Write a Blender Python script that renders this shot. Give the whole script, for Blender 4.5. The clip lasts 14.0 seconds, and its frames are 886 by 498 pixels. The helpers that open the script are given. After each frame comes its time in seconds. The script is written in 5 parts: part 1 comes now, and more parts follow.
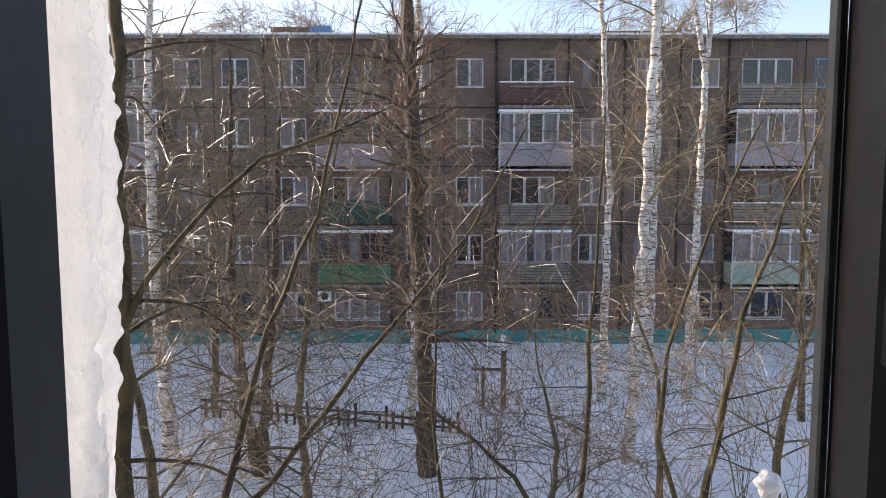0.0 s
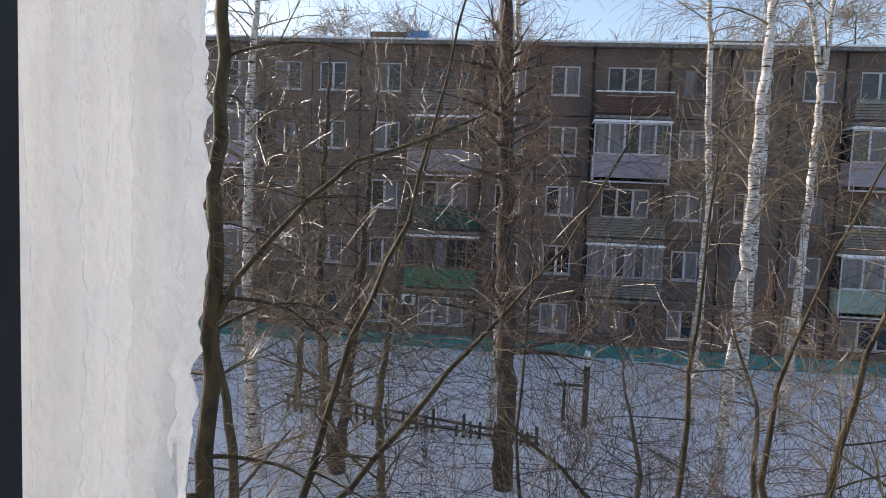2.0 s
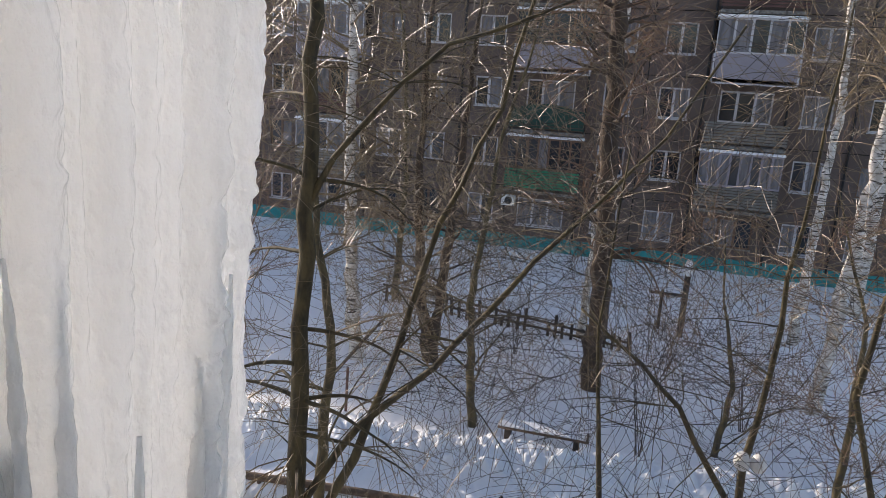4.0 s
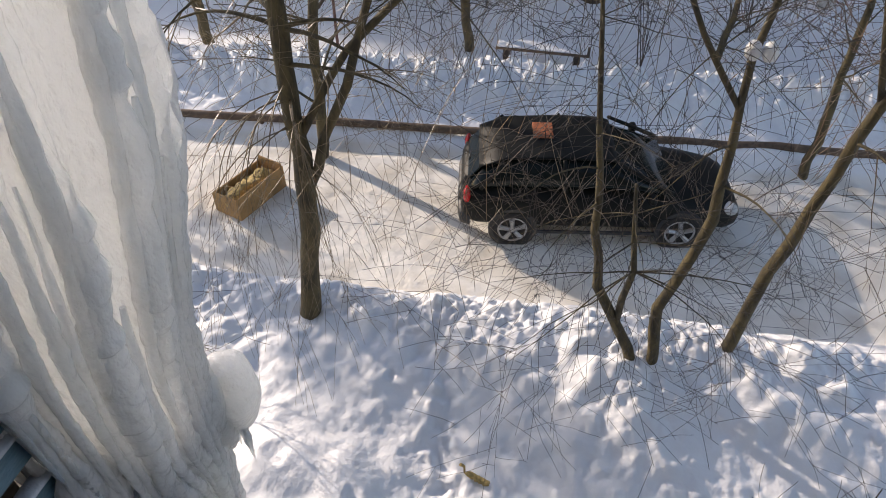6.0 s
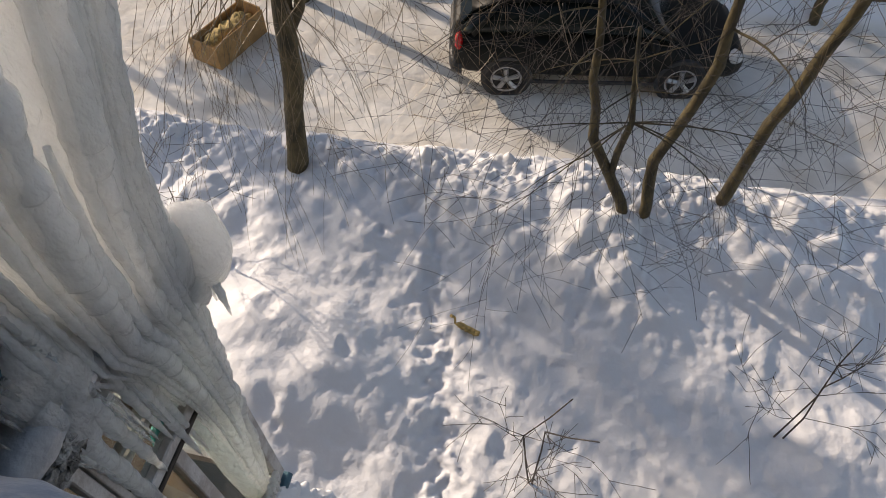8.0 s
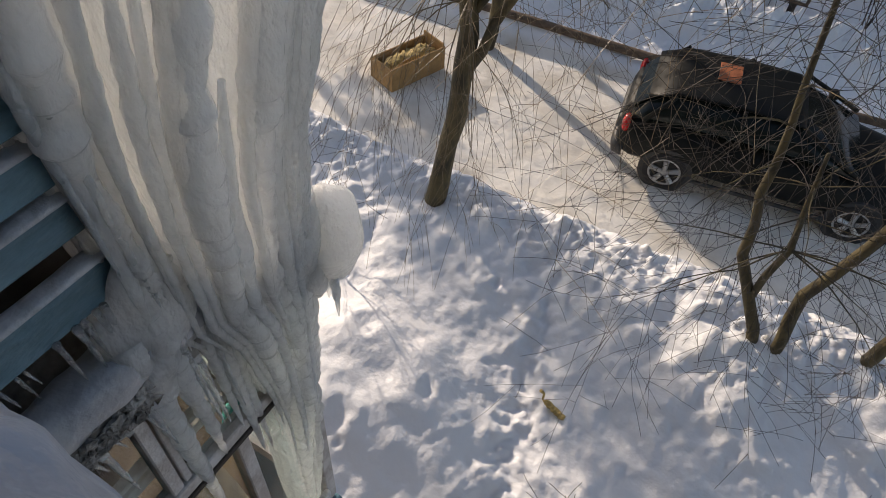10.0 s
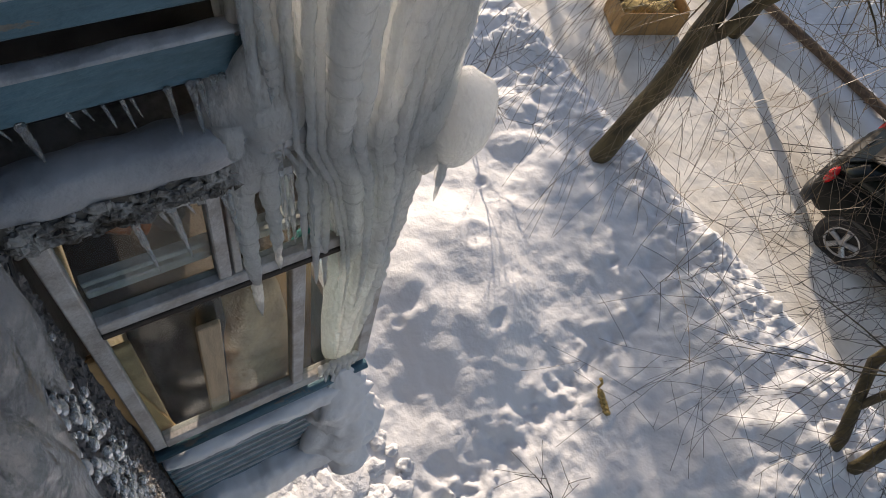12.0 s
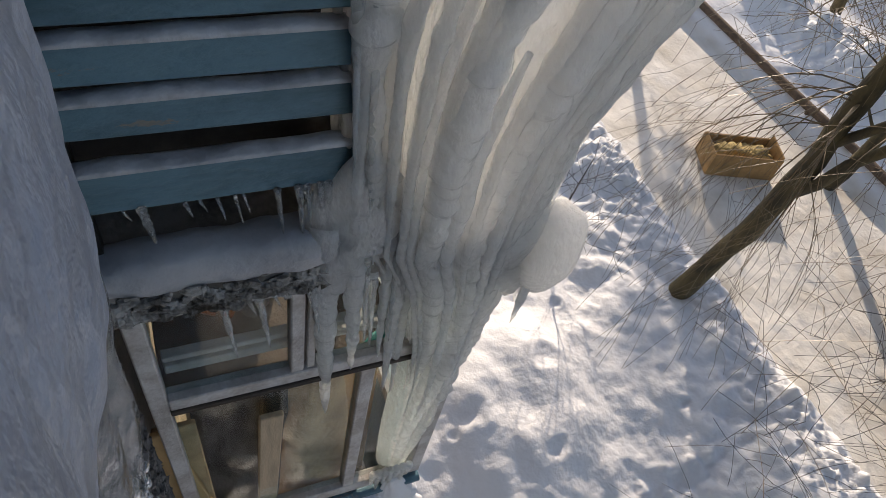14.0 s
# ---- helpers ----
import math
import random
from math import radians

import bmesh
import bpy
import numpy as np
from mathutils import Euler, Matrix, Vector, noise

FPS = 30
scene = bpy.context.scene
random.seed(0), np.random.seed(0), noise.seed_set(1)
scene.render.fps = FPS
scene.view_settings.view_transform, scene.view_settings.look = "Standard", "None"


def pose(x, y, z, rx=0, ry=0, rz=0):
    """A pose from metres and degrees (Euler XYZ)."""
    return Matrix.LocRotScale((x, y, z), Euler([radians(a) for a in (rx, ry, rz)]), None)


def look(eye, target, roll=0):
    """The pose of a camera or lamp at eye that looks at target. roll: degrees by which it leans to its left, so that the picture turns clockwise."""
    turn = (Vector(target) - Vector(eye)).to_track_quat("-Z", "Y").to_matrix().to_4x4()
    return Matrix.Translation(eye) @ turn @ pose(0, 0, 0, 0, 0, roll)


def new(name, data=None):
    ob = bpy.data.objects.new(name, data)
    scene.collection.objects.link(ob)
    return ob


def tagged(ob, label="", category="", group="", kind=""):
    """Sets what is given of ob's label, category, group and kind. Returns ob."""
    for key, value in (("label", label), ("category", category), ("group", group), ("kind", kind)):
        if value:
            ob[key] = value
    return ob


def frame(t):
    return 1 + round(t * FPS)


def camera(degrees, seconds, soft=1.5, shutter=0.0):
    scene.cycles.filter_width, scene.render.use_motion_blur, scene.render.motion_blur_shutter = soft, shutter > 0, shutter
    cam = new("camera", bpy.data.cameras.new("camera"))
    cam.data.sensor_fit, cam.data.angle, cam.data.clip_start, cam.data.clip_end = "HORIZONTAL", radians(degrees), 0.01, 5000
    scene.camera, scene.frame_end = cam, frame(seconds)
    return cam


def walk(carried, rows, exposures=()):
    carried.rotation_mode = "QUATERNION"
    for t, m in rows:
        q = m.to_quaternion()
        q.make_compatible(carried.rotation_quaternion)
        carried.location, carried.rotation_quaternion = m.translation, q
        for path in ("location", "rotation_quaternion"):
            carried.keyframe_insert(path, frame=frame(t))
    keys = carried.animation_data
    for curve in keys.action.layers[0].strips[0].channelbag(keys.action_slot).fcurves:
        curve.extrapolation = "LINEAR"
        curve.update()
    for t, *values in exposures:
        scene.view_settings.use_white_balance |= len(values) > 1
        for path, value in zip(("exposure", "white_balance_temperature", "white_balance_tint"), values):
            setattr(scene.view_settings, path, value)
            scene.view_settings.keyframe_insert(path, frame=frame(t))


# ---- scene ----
cam = camera(64.79, 14.0, soft=0.9)
PATH = [
    (0.0, pose(-0.077, -0.547, 7.701, 84.85, 0.07, -0.40)),
    (0.5, pose(-0.136, -0.420, 7.725, 83.91, -0.30, 0.70)),
    (1.0, pose(-0.125, -0.310, 7.799, 83.93, -0.10, 1.40)),
    (1.5, pose(-0.149, -0.310, 7.785, 86.49, -1.04, 2.28)),
    (2.0, pose(-0.152, -0.310, 7.723, 85.23, -2.31, 6.76)),
    (2.2, pose(-0.125, -0.310, 7.677, 83.34, -2.33, 8.37)),
    (4.3, pose(-0.028, -0.280, 7.577, 73.71, -3.29, 15.70)),
    (4.5, pose(-0.034, -0.294, 7.527, 69.47, -2.93, 15.21)),
    (5.0, pose(-0.006, -0.268, 7.407, 61.28, -1.23, 19.08)),
    (5.5, pose(0.008, -0.145, 7.309, 49.35, -0.18, 15.61)),
    (6.0, pose(-0.031, -0.010, 7.306, 47.43, 0.53, 13.26)),
    (6.5, pose(-0.054, -0.005, 7.239, 43.43, 1.48, 13.93)),
    (7.0, pose(-0.041, 0.068, 7.200, 39.49, -0.07, 12.56)),
    (7.2, pose(-0.038, 0.075, 7.194, 38.50, 0.07, 12.59)),
    (9.3, pose(-0.120, 0.153, 7.024, 33.80, -1.15, 15.66)),
    (9.5, pose(-0.133, 0.141, 7.010, 36.85, -1.63, 20.79)),
    (10.0, pose(-0.130, 0.142, 6.990, 39.93, -3.00, 31.50)),
    (10.5, pose(-0.111, 0.142, 6.980, 37.69, -10.41, 43.23)),
    (11.0, pose(-0.083, 0.152, 6.977, 35.17, -11.00, 47.34)),
    (11.5, pose(-0.041, 0.175, 6.974, 34.05, -7.78, 56.24)),
    (12.0, pose(-0.067, 0.212, 6.943, 30.32, -10.41, 60.55)),
    (12.5, pose(-0.056, 0.221, 6.914, 20.72, -13.87, 71.89)),
    (13.0, pose(-0.073, 0.222, 6.902, 24.79, -11.69, 74.04)),
    (13.5, pose(-0.072, 0.211, 6.918, 29.94, -10.83, 71.53)),
    (14.0, pose(-0.089, 0.196, 6.960, 37.60, -9.73, 70.00)),
]
walk(cam, PATH, exposures=[(0.0, 1.30, 6800, 21), (1.0, 1.16, 6650, 21), (1.5, 0.98, 6550, 19), (2.2, 0.85, 6400, 18), (4.3, 0.92, 6700, 18), (5.0, 0.98, 6750, 18), (5.5, 0.95, 6800, 18), (6.5, 0.72, 7000, 18), (7.2, 0.56, 7250, 18), (9.3, 0.50, 7150, 17), (12.0, 0.56, 7150, 17), (13.0, 0.50, 7150, 17), (14.0, 0.62, 7150, 17)])

# ---- light ----
world = bpy.data.worlds.new("sky")
scene.world = world
world.use_nodes = True
wn = world.node_tree
sky = wn.nodes.new("ShaderNodeTexSky")
sky.sky_type = 'NISHITA'
sky.sun_disc = False
SUN_EL = radians(18.5)
SUN_WAY = Vector((-0.90, 0.43, 0)).normalized()      # towards the sun, level
sky.sun_elevation = SUN_EL
sky.sun_rotation = math.atan2(SUN_WAY.x, SUN_WAY.y)
wn.links.new(sky.outputs[0], wn.nodes["Background"].inputs[0])
wn.nodes["Background"].inputs[1].default_value = 0.128
sun_data = bpy.data.lights.new("sun", "SUN")
sun_data.energy, sun_data.angle, sun_data.color = 2.95, radians(0.6), (1.0, 0.9, 0.76)
to_sun = SUN_WAY * math.cos(SUN_EL) + Vector((0, 0, math.sin(SUN_EL)))
new("sun", sun_data).matrix_world = look(to_sun * 60, (0, 0, 0))

# ---- materials ----
def mat(name, col, rough=0.7, metal=0.0, var=0.25, scale=8.0, bump=0.2, bscale=40.0, col2=None, stretch=(1, 1, 1), bdist=0.01):
    """Base colour that wanders at two scales, with fine relief."""
    m = bpy.data.materials.new(name)
    m.use_nodes = True
    nt = m.node_tree
    b = nt.nodes["Principled BSDF"]
    b.inputs["Roughness"].default_value, b.inputs["Metallic"].default_value = rough, metal
    tc = nt.nodes.new("ShaderNodeTexCoord")
    mp = nt.nodes.new("ShaderNodeMapping")
    mp.inputs["Scale"].default_value = stretch
    nt.links.new(tc.outputs["Object"], mp.inputs[0])
    n1 = nt.nodes.new("ShaderNodeTexNoise")
    n1.inputs["Scale"].default_value, n1.inputs["Detail"].default_value = scale, 6
    n2 = nt.nodes.new("ShaderNodeTexNoise")
    n2.inputs["Scale"].default_value, n2.inputs["Detail"].default_value = bscale, 5
    nt.links.new(mp.outputs[0], n1.inputs["Vector"])
    nt.links.new(mp.outputs[0], n2.inputs["Vector"])
    mx = nt.nodes.new("ShaderNodeMix")
    mx.data_type = 'RGBA'
    c2 = col2 or tuple(c * (1 - var) for c in col)
    mx.inputs[6].default_value, mx.inputs[7].default_value = (*c2, 1), (*col, 1)
    rp = nt.nodes.new("ShaderNodeValToRGB")
    rp.color_ramp.elements[0].position, rp.color_ramp.elements[1].position = 0.36, 0.64
    ad = nt.nodes.new("ShaderNodeMath")
    ad.operation = 'MULTIPLY_ADD'
    ad.inputs[1].default_value, ad.inputs[2].default_value = 0.35, -0.17
    nt.links.new(n2.outputs[0], ad.inputs[0])
    a2 = nt.nodes.new("ShaderNodeMath")
    a2.operation = 'ADD'
    nt.links.new(n1.outputs[0], a2.inputs[0]), nt.links.new(ad.outputs[0], a2.inputs[1])
    nt.links.new(a2.outputs[0], rp.inputs[0])
    nt.links.new(rp.outputs[0], mx.inputs[0])
    nt.links.new(mx.outputs[2], b.inputs["Base Color"])
    if bump:
        bp = nt.nodes.new("ShaderNodeBump")
        bp.inputs["Strength"].default_value, bp.inputs["Distance"].default_value = bump, bdist
        nt.links.new(n2.outputs[0], bp.inputs["Height"])
        nt.links.new(bp.outputs[0], b.inputs["Normal"])
    return m


def sss(m, weight, scale, radius=(1.0, 1.1, 1.3)):
    b = m.node_tree.nodes["Principled BSDF"]
    b.inputs["Subsurface Weight"].default_value = weight
    b.inputs["Subsurface Scale"].default_value = scale
    b.inputs["Subsurface Radius"].default_value = radius
    return m


SNOW = mat("snow", (0.86, 0.87, 0.885), 0.75, var=0.07, scale=1.6, bump=0.9, bscale=13, bdist=0.045)
SNOW_FINE = mat("settled_snow", (0.86, 0.87, 0.89), 0.6, var=0.05, scale=5, bump=0.3, bscale=35, bdist=0.012)
ICE = sss(mat("ice", (0.985, 0.987, 0.98), 0.07, var=0.06, scale=7, bump=0.9, bscale=38, col2=(0.94, 0.95, 0.945), stretch=(1, 1, 0.6), bdist=0.03), 0.9, 0.12, (1.0, 1.0, 1.0))
nt = ICE.node_tree
glow_through = nt.nodes.new("ShaderNodeBsdfTranslucent")
glow_through.inputs["Color"].default_value = (0.955, 0.97, 0.968, 1)
blend = nt.nodes.new("ShaderNodeMixShader")
blend.inputs[0].default_value = 0.45
nt.links.new(nt.nodes["Principled BSDF"].outputs[0], blend.inputs[1])
nt.links.new(glow_through.outputs[0], blend.inputs[2])
nt.links.new(blend.outputs[0], nt.nodes["Material Output"].inputs["Surface"])
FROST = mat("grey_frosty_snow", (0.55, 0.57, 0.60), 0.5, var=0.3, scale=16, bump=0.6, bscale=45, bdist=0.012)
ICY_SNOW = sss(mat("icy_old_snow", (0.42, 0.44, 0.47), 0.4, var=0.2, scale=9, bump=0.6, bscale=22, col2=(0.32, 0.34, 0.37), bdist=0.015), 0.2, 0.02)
PINE = mat("pale_pine", (0.56, 0.42, 0.27), 0.6, var=0.3, scale=6, bump=0.2, bscale=60, stretch=(6, 6, 0.6))
# Darker and bluer than SNOW_FINE: the sill's shade is put into this colour.
SILL_SNOW = sss(mat("smooth_shaded_snow", (0.40, 0.44, 0.51), 0.35, var=0.12, scale=14, bump=0.7, bscale=19, col2=(0.33, 0.37, 0.44), bdist=0.03), 0.3, 0.03)
CLEAR_ICE = mat("clear_ice", (0.88, 0.93, 0.95), 0.1, var=0.06, scale=15, bump=0.6, bscale=45, stretch=(1, 1, 0.4))
CLEAR_ICE.node_tree.nodes["Principled BSDF"].inputs["Transmission Weight"].default_value = 0.75
CLEAR_ICE.node_tree.nodes["Principled BSDF"].inputs["IOR"].default_value = 1.31
ICY_CLEAR = mat("grey_clear_ice", (0.74, 0.78, 0.80), 0.08, var=0.15, scale=12, bump=1.0, bscale=26, stretch=(1, 1, 0.45), bdist=0.03)
ICY_CLEAR.node_tree.nodes["Principled BSDF"].inputs["Transmission Weight"].default_value = 0.82
ICY_CLEAR.node_tree.nodes["Principled BSDF"].inputs["IOR"].default_value = 1.31
PVC = mat("white_pvc", (0.80, 0.82, 0.85), 0.4, var=0.05, scale=6, bump=0.03)
LIP = mat("grey_seal", (0.13, 0.14, 0.135), 0.5, var=0.2, scale=20, bump=0.05)
GASKET = mat("black_rubber", (0.025, 0.027, 0.029), 0.55, var=0.3, scale=30, bump=0.05)
STEEL = mat("dark_steel", (0.05, 0.05, 0.05), 0.45, 0.8, var=0.3, scale=40, bump=0.05)
PLASTER = mat("room_plaster", (0.5, 0.48, 0.45), 0.9, var=0.1, scale=3, bump=0.1)
PEBBLE_BASE = mat("wall_concrete", (0.15, 0.14, 0.135), 0.9, var=0.4, scale=5, bump=0.8, bscale=60, bdist=0.01)
PEBBLE = mat("crushed_stone", (0.22, 0.20, 0.19), 0.8, var=0.5, scale=25, bump=0.4, bscale=120, col2=(0.09, 0.085, 0.08))
MORTAR = mat("joint_mortar", (0.05, 0.05, 0.05), 0.9, var=0.3, scale=12, bump=0.4)
CONCRETE = mat("concrete_slab", (0.24, 0.23, 0.21), 0.85, var=0.45, scale=9, bump=0.6, bscale=50, col2=(0.09, 0.08, 0.07))
CRUST = mat("frosted_crumbled_concrete", (0.40, 0.39, 0.37), 0.85, var=0.5, scale=14, bump=0.9, bscale=90, col2=(0.045, 0.035, 0.025))
BLUE_PAINT = mat("worn_blue_paint", (0.10, 0.21, 0.27), 0.55, var=0.3, scale=7, bump=0.7, bscale=70, col2=(0.055, 0.125, 0.16), stretch=(1, 0.35, 1))

def flaked(m, under, scale=9.0, at=0.60):
    """Lets bare wood show where the paint has flaked."""
    nt = m.node_tree
    b = nt.nodes["Principled BSDF"]
    src = b.inputs["Base Color"].links[0].from_socket
    tc, mp, n = nt.nodes.new("ShaderNodeTexCoord"), nt.nodes.new("ShaderNodeMapping"), nt.nodes.new("ShaderNodeTexNoise")
    mp.inputs["Scale"].default_value = (1, 0.4, 1.3)
    n.inputs["Scale"].default_value, n.inputs["Detail"].default_value, n.inputs["Roughness"].default_value = scale, 8, 0.7
    rp, mx = nt.nodes.new("ShaderNodeValToRGB"), nt.nodes.new("ShaderNodeMix")
    rp.color_ramp.elements[0].position, rp.color_ramp.elements[1].position = at, at + 0.03
    mx.data_type = 'RGBA'
    mx.inputs[7].default_value = (*under, 1)
    nt.links.new(tc.outputs["Object"], mp.inputs[0]), nt.links.new(mp.outputs[0], n.inputs["Vector"])
    nt.links.new(n.outputs[0], rp.inputs[0]), nt.links.new(rp.outputs[0], mx.inputs[0])
    nt.links.new(src, mx.inputs[6]), nt.links.new(mx.outputs[2], b.inputs["Base Color"])


flaked(BLUE_PAINT, (0.20, 0.19, 0.17))
WHITE_WOOD = mat("white_painted_wood", (0.62, 0.60, 0.58), 0.55, var=0.25, scale=11, bump=0.4, bscale=80, col2=(0.40, 0.36, 0.33))
OLD_WOOD = mat("weathered_wood", (0.16, 0.11, 0.075), 0.8, var=0.45, scale=10, bump=0.5, bscale=60)
DARK_WOOD = mat("dark_wood", (0.05, 0.038, 0.03), 0.8, var=0.4, scale=10, bump=0.5, bscale=60)
BOARD = mat("tan_board", (0.66, 0.42, 0.19), 0.7, var=0.3, scale=7, bump=0.3, stretch=(1, 1, 0.3))
SACK = mat("brown_sack", (0.60, 0.41, 0.23), 0.85, var=0.35, scale=9, bump=0.7, bscale=25, bdist=0.02)
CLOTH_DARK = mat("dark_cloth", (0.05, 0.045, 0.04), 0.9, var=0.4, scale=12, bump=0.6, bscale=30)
ORANGE = mat("orange_plastic", (0.55, 0.14, 0.03), 0.45, var=0.25, scale=9, bump=0.1)
TEAL = mat("teal_cord", (0.04, 0.38, 0.34), 0.5, var=0.2, scale=20, bump=0.2)
YELLOW = mat("yellow_plastic", (0.6, 0.42, 0.06), 0.45, var=0.2, scale=12, bump=0.1)
BACK = mat("balcony_lining", (0.66, 0.50, 0.32), 0.8, var=0.4, scale=5, bump=0.3)


def glass(name, tint=(0.9, 0.95, 0.95), rough=0.03):
    m = bpy.data.materials.new(name)
    m.use_nodes = True
    nt = m.node_tree
    out = nt.nodes["Material Output"]
    nt.nodes.remove(nt.nodes["Principled BSDF"])
    g, tr, mx = nt.nodes.new("ShaderNodeBsdfGlossy"), nt.nodes.new("ShaderNodeBsdfTransparent"), nt.nodes.new("ShaderNodeMixShader")
    lw, pw, fr = nt.nodes.new("ShaderNodeLayerWeight"), nt.nodes.new("ShaderNodeMath"), nt.nodes.new("ShaderNodeMath")
    pw.operation, fr.operation = 'POWER', 'MULTIPLY_ADD'
    pw.inputs[1].default_value = 5.0
    fr.inputs[1].default_value, fr.inputs[2].default_value = 0.45, 0.02
    nt.links.new(lw.outputs["Facing"], pw.inputs[0]), nt.links.new(pw.outputs[0], fr.inputs[0])
    g.inputs["Roughness"].default_value = rough
    tr.inputs[0].default_value = (*tint, 1)
    nt.links.new(fr.outputs[0], mx.inputs[0]), nt.links.new(tr.outputs[0], mx.inputs[1]), nt.links.new(g.outputs[0], mx.inputs[2])
    nt.links.new(mx.outputs[0], out.inputs[0])
    return m


GLASS = glass("window_glass")
FAR_GLASS = mat("far_window_glass", (0.035, 0.04, 0.048), 0.08, var=0.5, scale=0.8, bump=0.0)
CURTAIN = mat("curtain_behind_glass", (0.20, 0.19, 0.20), 0.6, var=0.5, scale=2.5, bump=0.1, stretch=(3, 1, 0.4))
FACADE = mat("facade_panel", (0.138, 0.103, 0.087), 0.9, var=0.22, scale=0.7, bump=0.5, bscale=30, bdist=0.02)
SEAM = mat("panel_seam", (0.035, 0.03, 0.03), 0.9, var=0.3, scale=4, bump=0.2)
PLINTH = mat("teal_plinth_paint", (0.015, 0.25, 0.26), 0.7, var=0.3, scale=1.5, bump=0.4, bscale=20)
FRAME_WHITE = mat("window_frame_white", (0.52, 0.51, 0.53), 0.5, var=0.08, scale=3, bump=0.05)
FRAME_BROWN = mat("window_frame_brown", (0.15, 0.085, 0.05), 0.6, var=0.3, scale=3, bump=0.1)
FRAME_BLUE = mat("window_frame_blue", (0.09, 0.26, 0.50), 0.6, var=0.2, scale=3, bump=0.1)
LILAC = mat("lilac_sheet", (0.29, 0.265, 0.30), 0.6, var=0.12, scale=1.5, bump=0.1)
MINT = mat("mint_sheet", (0.27, 0.35, 0.30), 0.6, var=0.12, scale=1.5, bump=0.1)
GREEN = mat("bright_green_slats", (0.025, 0.22, 0.12), 0.6, var=0.2, scale=3, bump=0.1)
DKGREEN = mat("dark_green_awning", (0.012, 0.06, 0.045), 0.7, var=0.3, scale=3, bump=0.2)
GREY_SLAT = mat("grey_slats", (0.22, 0.21, 0.185), 0.75, var=0.3, scale=3, bump=0.2)
RED_BROWN = mat("red_brown_slats", (0.12, 0.06, 0.05), 0.75, var=0.3, scale=3, bump=0.2)
PIPE_DARK = mat("dark_drain_seam", (0.03, 0.028, 0.028), 0.8, var=0.3, scale=4, bump=0.1)
BARK = mat("olive_bark", (0.115, 0.09, 0.04), 0.8, var=0.45, scale=9, bump=0.9, bscale=45, col2=(0.04, 0.033, 0.018), stretch=(1, 1, 0.35))
BARK_DARK = mat("dark_bark", (0.085, 0.058, 0.04), 0.85, var=0.5, scale=8, bump=1.0, bscale=30, stretch=(1, 1, 0.25), bdist=0.03)
TWIG = mat("twig_bark", (0.23, 0.165, 0.088), 0.38, var=0.35, scale=12, bump=0.0)
TWIG_RED = mat("reddish_twig_bark", (0.22, 0.125, 0.07), 0.38, var=0.35, scale=12, bump=0.0)
TWIG_DARK = mat("dark_twig_bark", (0.05, 0.038, 0.028), 0.6, var=0.35, scale=12, bump=0.0)
CAR_PAINT = mat("dark_car_paint", (0.006, 0.007, 0.006), 0.5, 0.0, var=0.3, scale=3, bump=0.02)
CAR_GLASS = mat("dark_car_glass", (0.010, 0.015, 0.014), 0.12, var=0.3, scale=2, bump=0.0)
for m in (CAR_PAINT, CAR_GLASS):
    m.node_tree.nodes["Principled BSDF"].inputs["Specular IOR Level"].default_value = 0.22
TYRE = mat("tyre_rubber", (0.018, 0.018, 0.018), 0.85, var=0.3, scale=20, bump=0.3)
RIM = mat("alloy_rim", (0.42, 0.42, 0.42), 0.4, 0.6, var=0.2, scale=20, bump=0.1)
RED_LIGHT = mat("red_tail_lens", (0.55, 0.02, 0.02), 0.2, var=0.2, scale=20, bump=0.0)
LAMP_LENS = mat("clear_lamp_lens", (0.5, 0.52, 0.52), 0.1, var=0.2, scale=20, bump=0.0)
ORANGE_BROWN = mat("orange_brown_patch", (0.42, 0.13, 0.05), 0.7, var=0.45, scale=9, bump=0.2)
CARD = mat("tan_box_board", (0.42, 0.25, 0.10), 0.8, var=0.3, scale=6, bump=0.3, bscale=30)
STRAW = mat("straw", (0.52, 0.38, 0.14), 0.8, var=0.4, scale=25, bump=0.7, bscale=50)
PLASTIC = mat("white_plastic", (0.8, 0.8, 0.78), 0.4, var=0.08, scale=12, bump=0.1)


def birch_bark():
    m = mat("birch_bark", (0.74, 0.71, 0.66), 0.7, var=0.15, scale=6, bump=0.3, bscale=40, col2=(0.40, 0.36, 0.31))
    nt = m.node_tree
    b = nt.nodes["Principled BSDF"]
    src = b.inputs["Base Color"].links[0].from_socket
    tc, mp, n = nt.nodes.new("ShaderNodeTexCoord"), nt.nodes.new("ShaderNodeMapping"), nt.nodes.new("ShaderNodeTexNoise")
    mp.inputs["Scale"].default_value = (2.4, 2.4, 16)
    n.inputs["Scale"].default_value, n.inputs["Detail"].default_value = 1.5, 5
    rp, mx = nt.nodes.new("ShaderNodeValToRGB"), nt.nodes.new("ShaderNodeMix")
    rp.color_ramp.elements[0].position, rp.color_ramp.elements[1].position = 0.57, 0.60
    mx.data_type = 'RGBA'
    mx.inputs[7].default_value = (0.035, 0.028, 0.022, 1)
    nt.links.new(tc.outputs["Object"], mp.inputs[0]), nt.links.new(mp.outputs[0], n.inputs["Vector"])
    nt.links.new(n.outputs[0], rp.inputs[0]), nt.links.new(rp.outputs[0], mx.inputs[0])
    nt.links.new(src, mx.inputs[6]), nt.links.new(mx.outputs[2], b.inputs["Base Color"])
    return m


BIRCH = birch_bark()

